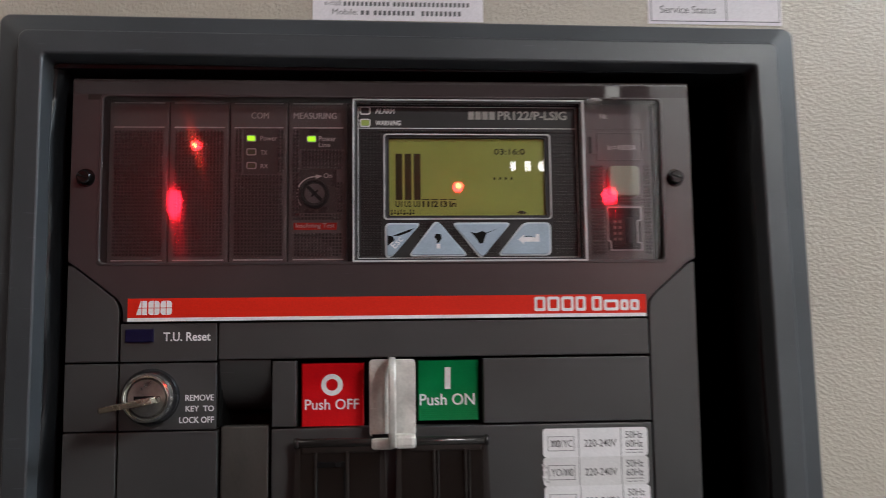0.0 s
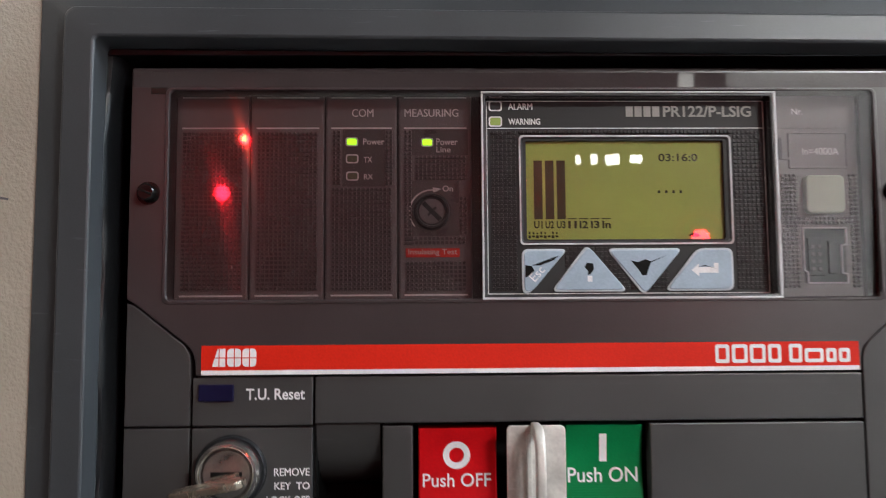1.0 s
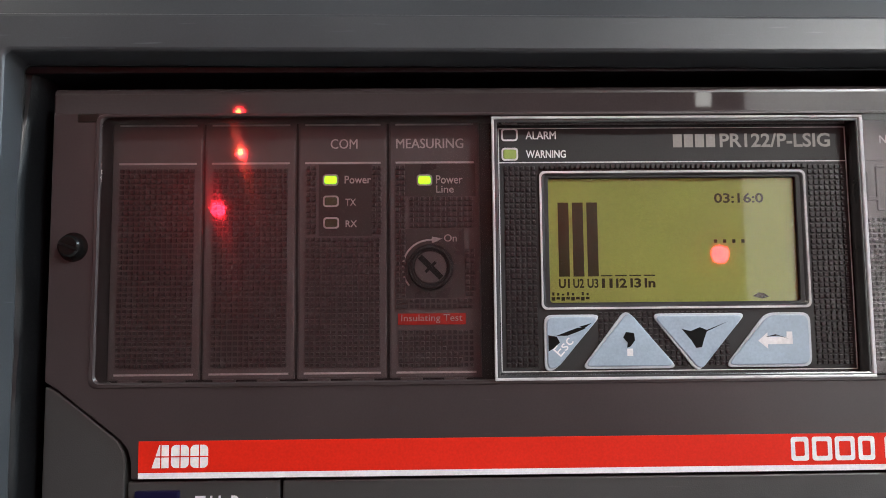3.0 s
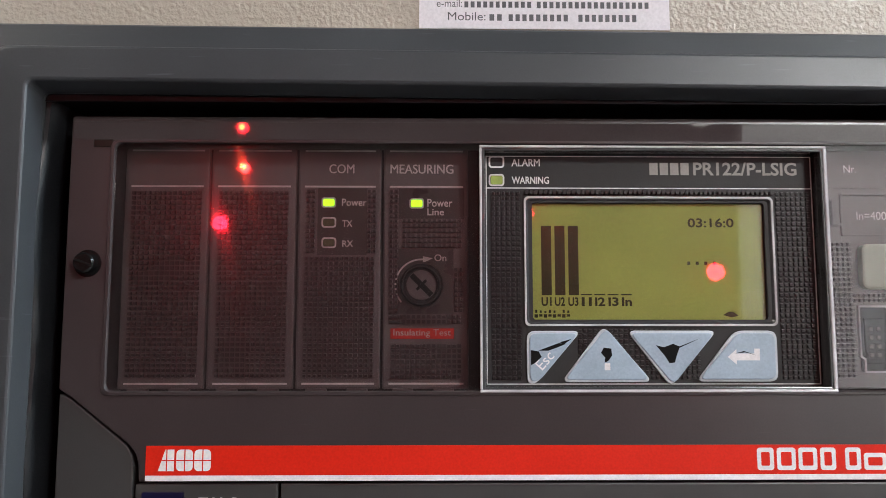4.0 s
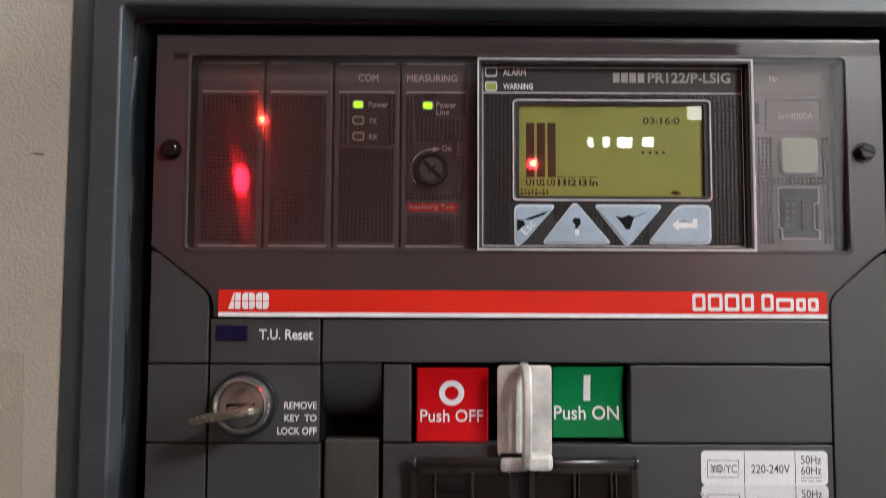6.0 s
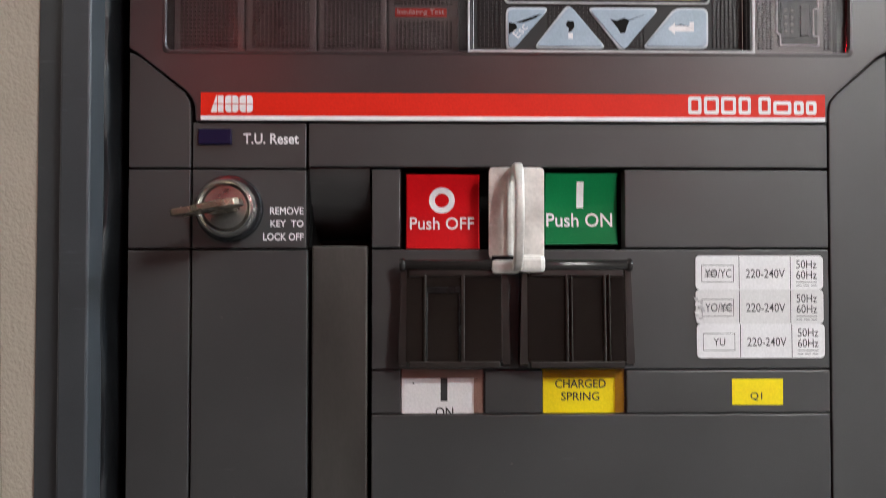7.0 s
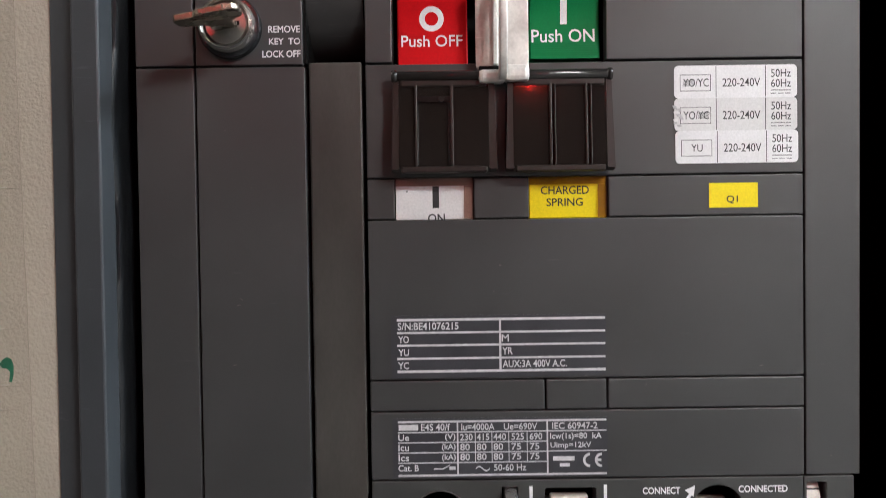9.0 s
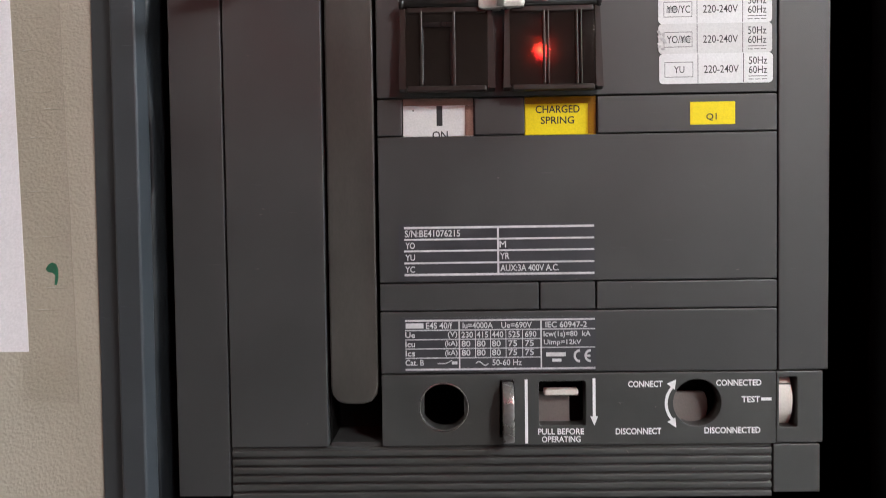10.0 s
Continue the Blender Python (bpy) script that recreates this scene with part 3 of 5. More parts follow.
rod = part("hinge_rod", rod_x(-29.5, 48.0, -5.2, 1402.4, 1.9), ROD, breaker, "black metal hinge rod", smooth=True)
part("rod_end", rod_x(-31.3, -29.3, -5.2, 1402.4, 2.3), ROD, rod, smooth=True)
part("rod_end", rod_x(47.0, 48.8, -5.2, 1402.4, 2.3), ROD, rod, smooth=True)


def flap(x0, x1, ribs, label):
    base = part("flap", sheet([(x0, 1369.5), (x0 + 1.5, 1368), (x1 - 1.5, 1368), (x1, 1369.5), (x1, 1400.6), (x0, 1400.6)], [], -5.6, -4.4, 0.3), SMOKE, breaker, label)
    # cheeks with a bulged outline, widened to take in the flap's side shadow
    for x, s in ((x0, -1), (x1, 1)):
        bm = bmesh.new()
        a = [(-5.4, 1368.4), (-2, 1367.6), (-0.4, 1369), (-0.4, 1400), (-2, 1402), (-5.4, 1400.5)]
        for dx in (0, s * 1.2):
            for y, z in a:
                bulge = 4.2 * max(0, math.sin(math.pi * (z - 1362) / 41)) * (1 if dx else 0)
                bm.verts.new(((x + dx + s * bulge * 0.8) * MM, y * MM, z * MM))
        v = list(bm.verts)
        bm.faces.new(v[:6])
        bm.faces.new(v[6:])
        for k in range(6):
            j = (k + 1) % 6
            bm.faces.new((v[k], v[j], v[6 + j], v[6 + k]))
        part("cheek_and_shadow", bm, SMOKE_EDGE, base)
    for x, w in ribs:
        part("rib", box(x, x + w, -6.6, -5.2, 1369.5, 1399, 0.3), SMOKE_EDGE, base)
    part("lower_edge", box(x0 + 0.8, x1 - 0.8, -6.3, -2.5, 1367.2, 1369.4, 0.5), SMOKE_EDGE, base)
    part("upper_edge", box(x0 + 0.8, x1 - 0.8, -6.0, -2.5, 1398.4, 1400.9, 0.5), SMOKE_EDGE, base)
    return base


TILTED = Matrix.Translation((0, -5 * MM, 1401 * MM)) @ Matrix.Rotation(radians(-3.0), 4, "X") @ Matrix.Translation((0, 5 * MM, -1401 * MM))
fl = flap(-28.9, 3.9, ((-23.0, 0.9), (-10.2, 1.2)), "smoked plastic flap over the off button row")
fr = flap(12.6, 46.6, ((25.6, 1.0), (27.4, 0.6), (38.6, 0.9), (40.4, 0.6)), "smoked plastic flap over the on button row")
part("inner_block", box(-21.6, -10.6, -3.2, -0.2, 1370, 1394.5, 0.3), GLOSS_BLACK, fl)
for x0, x1, z0, z1 in ((-22.4, -9.4, 1392.6, 1395.0), (-22.9, -21.6, 1369.6, 1392.6), (-11.2, -9.6, 1369.6, 1392.6)):
    part("inner_frame", box(x0, x1, -6.2, -5.4, z0, z1, 0.3), GLOSS_BLACK, fl)
for f in (fl, fr):
    f.matrix_basis = TILTED
# ---- state windows ----
state = part("state_drum", box(-30.8, -2.0, 1.8, 8, 1350.4, 1365.9, 0.3), LABEL_W, breaker, "white state drum showing on")
bar(-17.1, -14.7, 1354.7, 1362.8, 1.8, INK, state, "stroke_print")
lettering("ON", -18.9, -12.6, 1349.2, 1352.6, 1.8, INK, state, fat=0.012)
part("spot", sheet(circle(-26.6, 1361, 0.35, 8), [], 1.7, 1.8, 0), INK, state)
charge = part("spring_flag", box(18.9, 47.7, 1.8, 8, 1350.4, 1365.9, 0.3), YELLOW, breaker, "yellow charged-spring flag")
lettering("CHARGED", 23.2, 41.1, 1359.2, 1362.3, 1.8, INK, charge, fat=0.012)
lettering("SPRING", 25.3, 38.8, 1354.8, 1357.8, 1.8, INK, charge, fat=0.012)
q = part("name_sticker", sheet([(85.2, 1353.4), (103.2, 1353.4), (103.2, 1362.5), (85.2, 1362.5)], [], -0.2, 0.05, 0), YELLOW, breaker, "small yellow name sticker")
lettering("Q1", 91.6, 95.8, 1354.8, 1357.8, -0.2, INK, q, fat=0.012)
# tinted strips stand for the windows' smoky edge and the shade on the drums
for d, x0, x1 in ((state, -30.8, -2.0), (charge, 18.9, 47.7)):
    part("lip_and_shade", box(x0, x1, 0.9, 1.6, 1362.9, 1365.9, 0.2), LIP, d, "smoky window edge, tinted for its shade too")
    part("lip_and_shade", box(x1 - 3.4, x1, 0.9, 1.6, 1350.6, 1362.8, 0.2), LIP, d, "smoky window edge, tinted for its shade too")

# ---- voltage stickers: three white rounded labels ----
for k, (first, struck) in enumerate((("YO/YC", "YO"), ("YO/YC", "YC"), ("YU", ""))):
    dz = -12.0 * k
    dx = (0, 0.0, 0.3)[k]
    st = part("voltage_sticker", sheet(rounded(72.6 + dx, 117.9 + dx, 1393.8 + dz, 1405.8 + dz, 1.6), [], -0.2 - 0.03 * k, 0.05, 0), (LABEL_W, LABEL_OLD, LABEL_W)[k], breaker, "white rounded voltage sticker with black print")
    y = -0.2 - 0.03 * k
    bx = [(74.7, 86.1, 1402.3, 1402.5), (74.7, 86.1, 1396.4, 1396.6), (74.7, 74.9, 1396.4, 1402.5), (85.9, 86.1, 1396.4, 1402.5)]
    for x0, x1, z0, z1 in bx:
        bar(x0 + dx, x1 + dx, z0 + dz, z1 + dz, y, STICKER_INK, st)
    bar(87.9 + dx, 88.15 + dx, 1394 + dz, 1405.6 + dz, y, STICKER_INK, st)
    bar(106.1 + dx, 106.35 + dx, 1394 + dz, 1405.6 + dz, y, STICKER_INK, st)
    if first == "YU":
        lettering("YU", 78.4 + dx, 82.6 + dx, 1398.1 + dz, 1400.8 + dz, y, STICKER_INK, st, fat=0.004)
    else:
        lettering(first, 75.9, 85.3, 1398.0 + dz, 1401.0 + dz, y, STICKER_INK, st, fat=0.004)
        sx = 75.9 if struck == "YO" else 81.4
        for j in range(5):
            bar(sx - 0.2 + 0.1 * j, sx + 3.8 + 0.1 * j, 1398.3 + dz + 0.5 * j, 1398.5 + dz + 0.5 * j, y - 0.05, INK_SOFT, st, "strike_line")
    lettering("220-240V", 90.4 + dx, 104.3 + dx, 1397.9 + dz, 1401.0 + dz, y, STICKER_INK, st, fat=0.004)
    lettering("50Hz", 108.3 + dx, 115.6 + dx, 1401.2 + dz, 1404.2 + dz, y, STICKER_INK, st, fat=0.004)
    lettering("60Hz", 108.3 + dx, 115.6 + dx, 1397.5 + dz, 1400.5 + dz, y, STICKER_INK, st, fat=0.004)
    bar(108.2 + dx, 115.6 + dx, 1396.3 + dz, 1396.55 + dz, y, STICKER_INK, st)
    for j in range(3):
        bar(108.2 + dx + 2.65 * j, 110.2 + dx + 2.65 * j, 1395.1 + dz, 1395.35 + dz, y, STICKER_INK, st)
# torn and crumpled edge of the middle sticker
random.seed(8)
for k in range(9):
    x, z = 72.6 + random.uniform(-0.4, 2.2), 1382.4 + 0.95 * k
    bm = sheet([(x, z), (x + random.uniform(0.8, 2.0), z + random.uniform(-0.3, 0.5)), (x + random.uniform(0.6, 1.6), z + random.uniform(0.8, 1.5)), (x - random.uniform(0.0, 0.5), z + random.uniform(0.7, 1.2))], [], -0.55, -0.25, 0.05)
    bmesh.ops.rotate(bm, cent=(x * MM, -0.3 * MM, z * MM), matrix=Matrix.Rotation(radians(random.uniform(-14, 14)), 3, "Z"), verts=bm.verts)
    part("torn_edge", bm, TRIM if k % 3 else LABEL_W, breaker, "crumpled torn sticker edge")

# ---- data labels ----
serial = part("data_label", sheet([(-33.2, 1291.6), (46.6, 1291.8), (46.6, 1314.6), (-33.2, 1314.9)], [], -0.15, 0.05, 0), LABEL_G, breaker, "dark printed label with white lines")
for z0, z1 in ((1312.8, 1313.7), (1308.1, 1308.8), (1303.4, 1304.1), (1298.5, 1299.2), (1293.6, 1294.5)):
    bar(-31.0, 46.3, z0, z1, -0.15, LABEL_INK, serial)
bar(6.9, 7.7, 1293.6, 1313.7, -0.15, LABEL_INK, serial)
for words, x0, x1, z0, z1 in (("S/N:BE41076215", -30.7, -8.1, 1309.5, 1312.3), ("YO", -30.5, -26.6, 1304.7, 1307.3), ("YU", -30.6, -26.6, 1299.9, 1302.4), ("YC", -30.7, -26.7, 1295.0, 1297.6),
                              ("M", 7.9, 10.5, 1304.9, 1307.5), ("YR", 8.0, 11.9, 1300.1, 1302.7), ("AUX:3A 400V A.C.", 8.1, 32.0, 1295.2, 1297.9)):
    lettering(words, x0, x1, z0, z1, -0.15, LABEL_INK, serial, fat=0.016)
rating = part("rating_label", sheet([(-33.2, 1254.2), (46.8, 1254.2), (46.8, 1276.3), (-33.2, 1276.6)], [], -0.15, 0.05, 0), LABEL_G, breaker, "dark rating label with white table")
for x0, x1, z0, z1 in ((-31.2, 46.4, 1274.9, 1275.6), (-31.2, 46.4, 1271.1, 1271.5), (-31.2, 24.4, 1267.3, 1267.65), (-31.2, 24.4, 1263.5, 1263.85), (-31.2, 24.4, 1259.7, 1260.05), (24.4, 46.4, 1263.6, 1263.95), (-31.2, 46.4, 1254.8, 1255.5),
                       (-9.3, -8.7, 1255.0, 1275.3), (24.1, 24.7, 1255.0, 1275.3)):
    bar(x0, x1, z0, z1, -0.15, LABEL_INK, rating)
for x in (-2.6, 3.6, 9.9, 16.7):
    bar(x, x + 0.3, 1259.8, 1271.3, -0.15, LABEL_INK, rating)
table = [("E4S 40/f", -22.6, -11.8, 1271.9, 1274.5), ("Iu=4000A", -7.6, 4.8, 1271.9, 1274.4), ("Ue=690V", 8.2, 20.7, 1271.9, 1274.4), ("IEC 60947-2", 26.2, 43.1, 1271.9, 1274.4),
         ("Ue", -31.1, -27.1, 1268.2, 1270.6), ("(V)", -13.7, -9.8, 1268.0, 1270.8), ("Icu", -31.1, -27.2, 1264.4, 1266.9), ("(kA)", -14.9, -9.8, 1264.2, 1267.0), ("Ics", -31.1, -27.2, 1260.6, 1263.1), ("(kA)", -14.9, -9.8, 1260.3, 1263.1),
         ("Cat. B", -31.2, -23.6, 1256.8, 1259.2), ("50-60 Hz", 4.4, 16.4, 1256.6, 1259.1), ("Icw(1s)=80  kA", 25.4, 44.6, 1267.6, 1270.5), ("Uimp=12kV", 25.5, 40.7, 1264.4, 1267.0)]
for words, x0, x1, z0, z1 in table:
    lettering(words, x0, x1, z0, z1, -0.15, LABEL_INK, rating, fat=0.014)
bar(-30.9, -23.6, 1272.1, 1274.2, -0.15, LABEL_INK, rating, "maker_bar")
for col, x in enumerate((-8.1, -1.9, 4.3, 11.0, 17.8)):
    for row, z in enumerate((1268.1, 1264.4, 1260.7)):
        words = ("230", "415", "440", "525", "690")[col] if row == 0 else ("80" if col < 3 else "75")
        lettering(words, x, x + (4.7 if row == 0 else 3.6), z, z + 2.5, -0.15, LABEL_INK, rating, fat=0.014)
bar(26.4, 34.4, 1260.1, 1261.7, -0.15, LABEL_INK, rating, "maker_bar")
bar(28.9, 32.6, 1257.9, 1259.1, -0.15, LABEL_INK, rating, "maker_bar")
for x in (40.2, 44.6):
    arc = [(90 + 180 * i / 16) for i in range(17)]
    ring = [(x + 2.65 * math.cos(radians(q)), 1260.2 + 2.65 * math.sin(radians(q))) for q in arc] + [(x + 1.75 * math.cos(radians(q)), 1260.2 + 1.75 * math.sin(radians(q))) for q in arc[::-1]]
    part("ce_mark", sheet(ring, [], -0.2, -0.14, 0), LABEL_INK, rating)
bar(42.2, 44.4, 1259.75, 1260.65, -0.15, LABEL_INK, rating, "ce_mark")
bar(-18.0, -14.5, 1257.4, 1257.75, -0.15, LABEL_INK, rating)
bar(-12.2, -9.9, 1257.2, 1258.4, -0.15, LABEL_INK, rating)
bm = sheet([(-14.6, 1257.4), (-12.0, 1258.8), (-12.0, 1259.1), (-14.7, 1257.7)], [], -0.2, -0.14, 0)
part("switch_symbol", bm, LABEL_INK, rating)
wave = [(-2.4 + 5.2 * i / 12, 1257.7 + 0.8 * math.sin(2 * math.pi * i / 12)) for i in range(13)]
part("wave_symbol", sheet(wave + [(x, z - 0.45) for x, z in wave[::-1]], [], -0.2, -0.14, 0), LABEL_INK, rating)

# ---- lower operating field ----
for words, x0, x1, z0, z1 in (("CONNECT", 59.7, 73.7, 1247.0, 1249.6), ("DISCONNECT", 54.5, 73.1, 1227.6, 1230.2), ("CONNECTED", 95.4, 113.7, 1247.2, 1249.8), ("DISCONNECTED", 90.6, 113.3, 1227.7, 1230.3),
                              ("TEST", 105.7, 113.2, 1240.4, 1242.9), ("PULL BEFORE", 22.8, 41.6, 1227.8, 1230.3), ("OPERATING", 24.3, 40.2, 1224.6, 1227.1)):
    lettering(words, x0, x1, z0, z1, 0, WHITE, breaker, fat=0.02)
bar(113.6, 117.8, 1241.1, 1242.3, 0, WHITE, breaker)
bar(17.5, 18.7, 1224.2, 1250.6, 0, WHITE, breaker)
part("arrow_print", sheet([(45.2, 1250.8), (45.2, 1235.2), (44.2, 1235.2), (45.8, 1231.4), (47.4, 1235.2), (46.4, 1235.2), (46.4, 1250.8)], [], -0.08, 0.02, 0), WHITE, breaker)
arc_o, arc_i = [], []
for i in range(15):
    a = radians(141 + 78 * i / 14)
    arc_o.append((87.7 + 13.2 * math.cos(a), 1240.2 + 11.6 * math.sin(a)))
    arc_i.append((87.7 + 12.0 * math.cos(a), 1240.2 + 10.6 * math.sin(a)))
part("arrow_print", sheet(arc_o + arc_i[::-1], [], -0.08, 0.02, 0), WHITE, breaker)
part("arrow_print", sheet([(79.2, 1250.0), (75.4, 1248.3), (78.6, 1245.9)], [], -0.1, 0.02, 0), WHITE, breaker)
part("arrow_print", sheet([(79.2, 1230.2), (75.6, 1232.6), (78.8, 1234.4)], [], -0.1, 0.02, 0), WHITE, breaker)
# round racking hole with a nickel liner, and a black sheet for its shaded depth
liner = part("hole_liner", sheet(circle(-15.7, 1239.4, 10.15, 48), [circle(-15.7, 1239.4, 9.75, 48)], -0.25, 10, 0.1), CHROME, breaker, "thin nickel liner of the crank hole")
part("hole_insert", sheet(circle(-15.7, 1239.4, 9.75, 48), [circle(-15.7, 1239.4, 9.6, 48, 8.3)], 0.8, 10, 0.1), GREY_B, breaker)
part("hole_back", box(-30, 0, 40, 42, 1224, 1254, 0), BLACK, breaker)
# locking lever of bright steel
bm = bmesh.new()
prof = [(7, 1250), (-2.2, 1249.6), (-4.6, 1248.4), (-6.6, 1246.4), (-7.8, 1244.4), (-8.4, 1242.2), (-8.6, 1230), (-7.6, 1226.4), (7, 1226.4)]
sides_n = len(prof)
for x in (8.2, 12.7):
    for y, z in prof:
        bm.verts.new((x * MM, y * MM, z * MM))
v = list(bm.verts)
bm.faces.new(v[:sides_n])
bm.faces.new(v[sides_n:])
for k in range(sides_n):
    j = (k + 1) % sides_n
    bm.faces.new((v[k], v[j], v[sides_n + j], v[sides_n + k]))
bmesh.ops.recalc_face_normals(bm, faces=bm.faces)
soften(bm, 0.5)
part("locking_lever", bm, LEVER_STEEL, breaker, "bright steel locking lever", smooth=True)
# pull window with its slide
well = part("pull_window", box(22.5, 43, 13, 15, 1230, 1251, 0), BLACK, breaker)
part("slide", box(22.6, 36.8, 8.5, 13, 1231, 1243.0, 0.4), PALE_BITS, well, "grey inner slide")
part("slide_lip", box(25.8, 39.9, 3.0, 8, 1243.3, 1245.8, 0.7), CREAM, well)
well = part("crank_well", box(76, 100, 17, 19, 1229, 1252, 0), BLACK, breaker)
part("shutter", sheet([(76.5, 1229.6), (92.2, 1229.6), (94.0, 1232.5), (94.8, 1236.0), (94.6, 1239.6), (93.6, 1242.4), (92.8, 1242.9), (76.5, 1242.9)], [], 9.5, 12, 0.4), PALE_BITS, well, "grey shutter half closing the crank hole")
well = part("position_window", box(119.9, 129, 12, 13, 1229, 1252, 0), BLACK, breaker)
part("position_drum", turned([(0, 120.1), (13.2, 120.1), (13.2, 127.0), (0, 127.0)], 0, 0, 48), CREAM, well, "cream position drum", smooth=True)
drum = bpy.data.objects["position_drum"]
for v in drum.data.vertices:
    v.co = (v.co.y, v.co.x + 15.0 * MM, v.co.z + 1240.5 * MM)
bar(120.4, 126.8, 1246.9, 1247.5, 3.2, INK, well, "index_line")

# ---- upper smoked cover with the trip unit behind ----
cover = part("smoked_cover", sheet([(-126, 1550.6), (-126, 1478.3), (-122.6, 1476.2), (-106.0, 1463.2), (-103.9, 1460.6), (-103.0, 1457.5), (-102.8, 1452.9), (120.0, 1452.9), (120.0, 1457.5), (120.8, 1460.6), (123.2, 1463.2), (138.0, 1476.2), (141.8, 1478.3), (141.8, 1550.6)],
                               [rounded(-113.6, 128.6, 1477.2, 1549.4, 2.0)], -0.6, 34, 0.5), COVER)
tagged(cover, "smoked brownish plastic cover with a clear window and red band", "cover")


def cover_rail(name, prof, mat):
    bm = bmesh.new()
    ends = [[bm.verts.new((x * MM, (y + dy) * MM, z * MM)) for y, z in prof] for x, dy in ((-126, 0.5), (-125.4, 0), (141.2, 0), (141.8, 0.5))]
    for a, b in zip(ends, ends[1:]):
        for k in range(len(prof)):
            bm.faces.new((a[k], a[(k + 1) % len(prof)], b[(k + 1) % len(prof)], b[k]))
    bm.faces.new(ends[0])
    bm.faces.new(ends[3][::-1])
    return part(name, bm, mat, cover)


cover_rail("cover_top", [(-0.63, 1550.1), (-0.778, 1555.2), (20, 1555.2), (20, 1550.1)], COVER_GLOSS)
cover_rail("cover_edge", [(-0.75, 1555.22), (-0.70, 1555.9), (-0.4, 1556.5), (0.4, 1557.0), (1.8, 1557.2), (4, 1557.3), (34, 1557.3), (34, 1555.22)], COVER)
# raised step round the window
lofted("cover_step", [(rounded(-114.6, 129.6, 1476.3, 1549.9, 2), -0.5), (rounded(-114.2, 129.2, 1476.7, 1549.6, 2), -0.95), (rounded(-113.4, 128.4, 1477.4, 1549.2, 2), -0.95), (rounded(-113.0, 128.0, 1477.8, 1548.9, 2), -0.2)], COVER, cover, smooth=True)


def leaning_pane(x0, x1, lean_x, lean_z, hollow):
    """A thin clear pane that leans a little in its frame and is slightly hollow towards its foot."""
    bm = bmesh.new()
    n = 40
    faces = []
    for back in (0.0, 1.0):
        rows = []
        for i in range(n + 1):
            z = 1477.3 + (1549.6 - 1477.3) * i / n
            y = 0.5 + lean_z * (1513 - z) - hollow * max(0.0, 1508 - z) ** 2 + back
            rows.append([bm.verts.new((x * MM, (y + lean_x * (x - (x0 + x1) / 2)) * MM, z * MM)) for x in (x0, x1)])
        for p, q in zip(rows, rows[1:]):
            bm.faces.new((p[0], p[1], q[1], q[0]))
        faces.append(rows)
    f, r = faces
    rim_f = [w[0] for w in f] + [w[1] for w in f[::-1]]
    rim_r = [w[0] for w in r] + [w[1] for w in r[::-1]]
    for i in range(len(rim_f)):
        j = (i + 1) % len(rim_f)
        bm.faces.new((rim_f[i], rim_f[j], rim_r[j], rim_r[i]))
    return part("window_pane", bm, PANE, cover, "smoked transparent window", smooth=True)


leaning_pane(-113.5, -7.7, 0.0, 0.0, 0.00053)
leaning_pane(94.1, 128.5, 0.015, 0.036, 0.0)
band = part("red_band", box(-100.9, 119.1, -0.8, 0, 1454.6, 1462.7, 0), BAND, cover, "red maker's band")
bar(-100.9, 119.1, 1453.1, 1454.6, -0.6, WHITE, cover, "white_line", 0.2)
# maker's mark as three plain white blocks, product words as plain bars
for k in range(3):
    x = -97.4 + 5.0 * k
    if k == 0:
        pts = [(x, 1455.8), (x + 1.9, 1461.7), (x + 4.4, 1461.7), (x + 4.4, 1455.8)]
    else:
        pts = rounded(x, x + 4.6, 1455.8, 1461.7, 1.2)
    part("maker_block", sheet(pts, [], -0.86, -0.8, 0), WHITE, band)
bar(-97.6, -82.4, 1458.55, 1458.85, -0.86, BAND, band, "maker_cut")
for k in range(3):
    bar(-95.2 + 5.0 * k, -94.9 + 5.0 * k, 1455.6, 1461.9, -0.86, BAND, band, "maker_cut")
for x0, x1, z1 in ((70.3, 75.0, 1461.9), (75.9, 81.2, 1461.9), (82.0, 87.3, 1461.9), (88.2, 92.6, 1461.9), (95.3, 99.7, 1461.9), (100.6, 107.0, 1460.4), (107.9, 111.4, 1460.4), (112.2, 116.0, 1460.4)):
    part("word_bar", sheet(rounded(x0, x1, 1455.7, z1, 0.8), [rounded(x0 + 1.1, x1 - 1.1, 1456.9, z1 - 1.2, 0.4)], -0.86, -0.8, 0), WHITE, band)
# thumb screws of the cover
for x in (-119.6, 134.2):
    s = part("thumb_screw", turned([(0, -4.2), (2.4, -4.2), (2.9, -3.7), (2.9, -0.7), (3.9, -0.7), (4.1, -0.3), (4.1, 1), (0, 1)], x, 1513.8, 28), GLOSS_BLACK, cover, "black slotted thumb screw", smooth=True)
    bm = box(x - 2.6, x + 2.6, -4.35, -4.1, 1513.5, 1514.1, 0)
    bmesh.ops.rotate(bm, cent=(x * MM, 0, 1513.8 * MM), matrix=Matrix.Rotation(radians(20), 3, "Y"), verts=bm.verts)
    part("screw_slot", bm, STEEL_DARK, s)

# dark box put in for the shade at the cover's upper corner
part("corner_shade", box(-119.6, -113.8, -0.75, 0, 1547.6, 1550.2, 0.4), SMOKE_EDGE, cover)

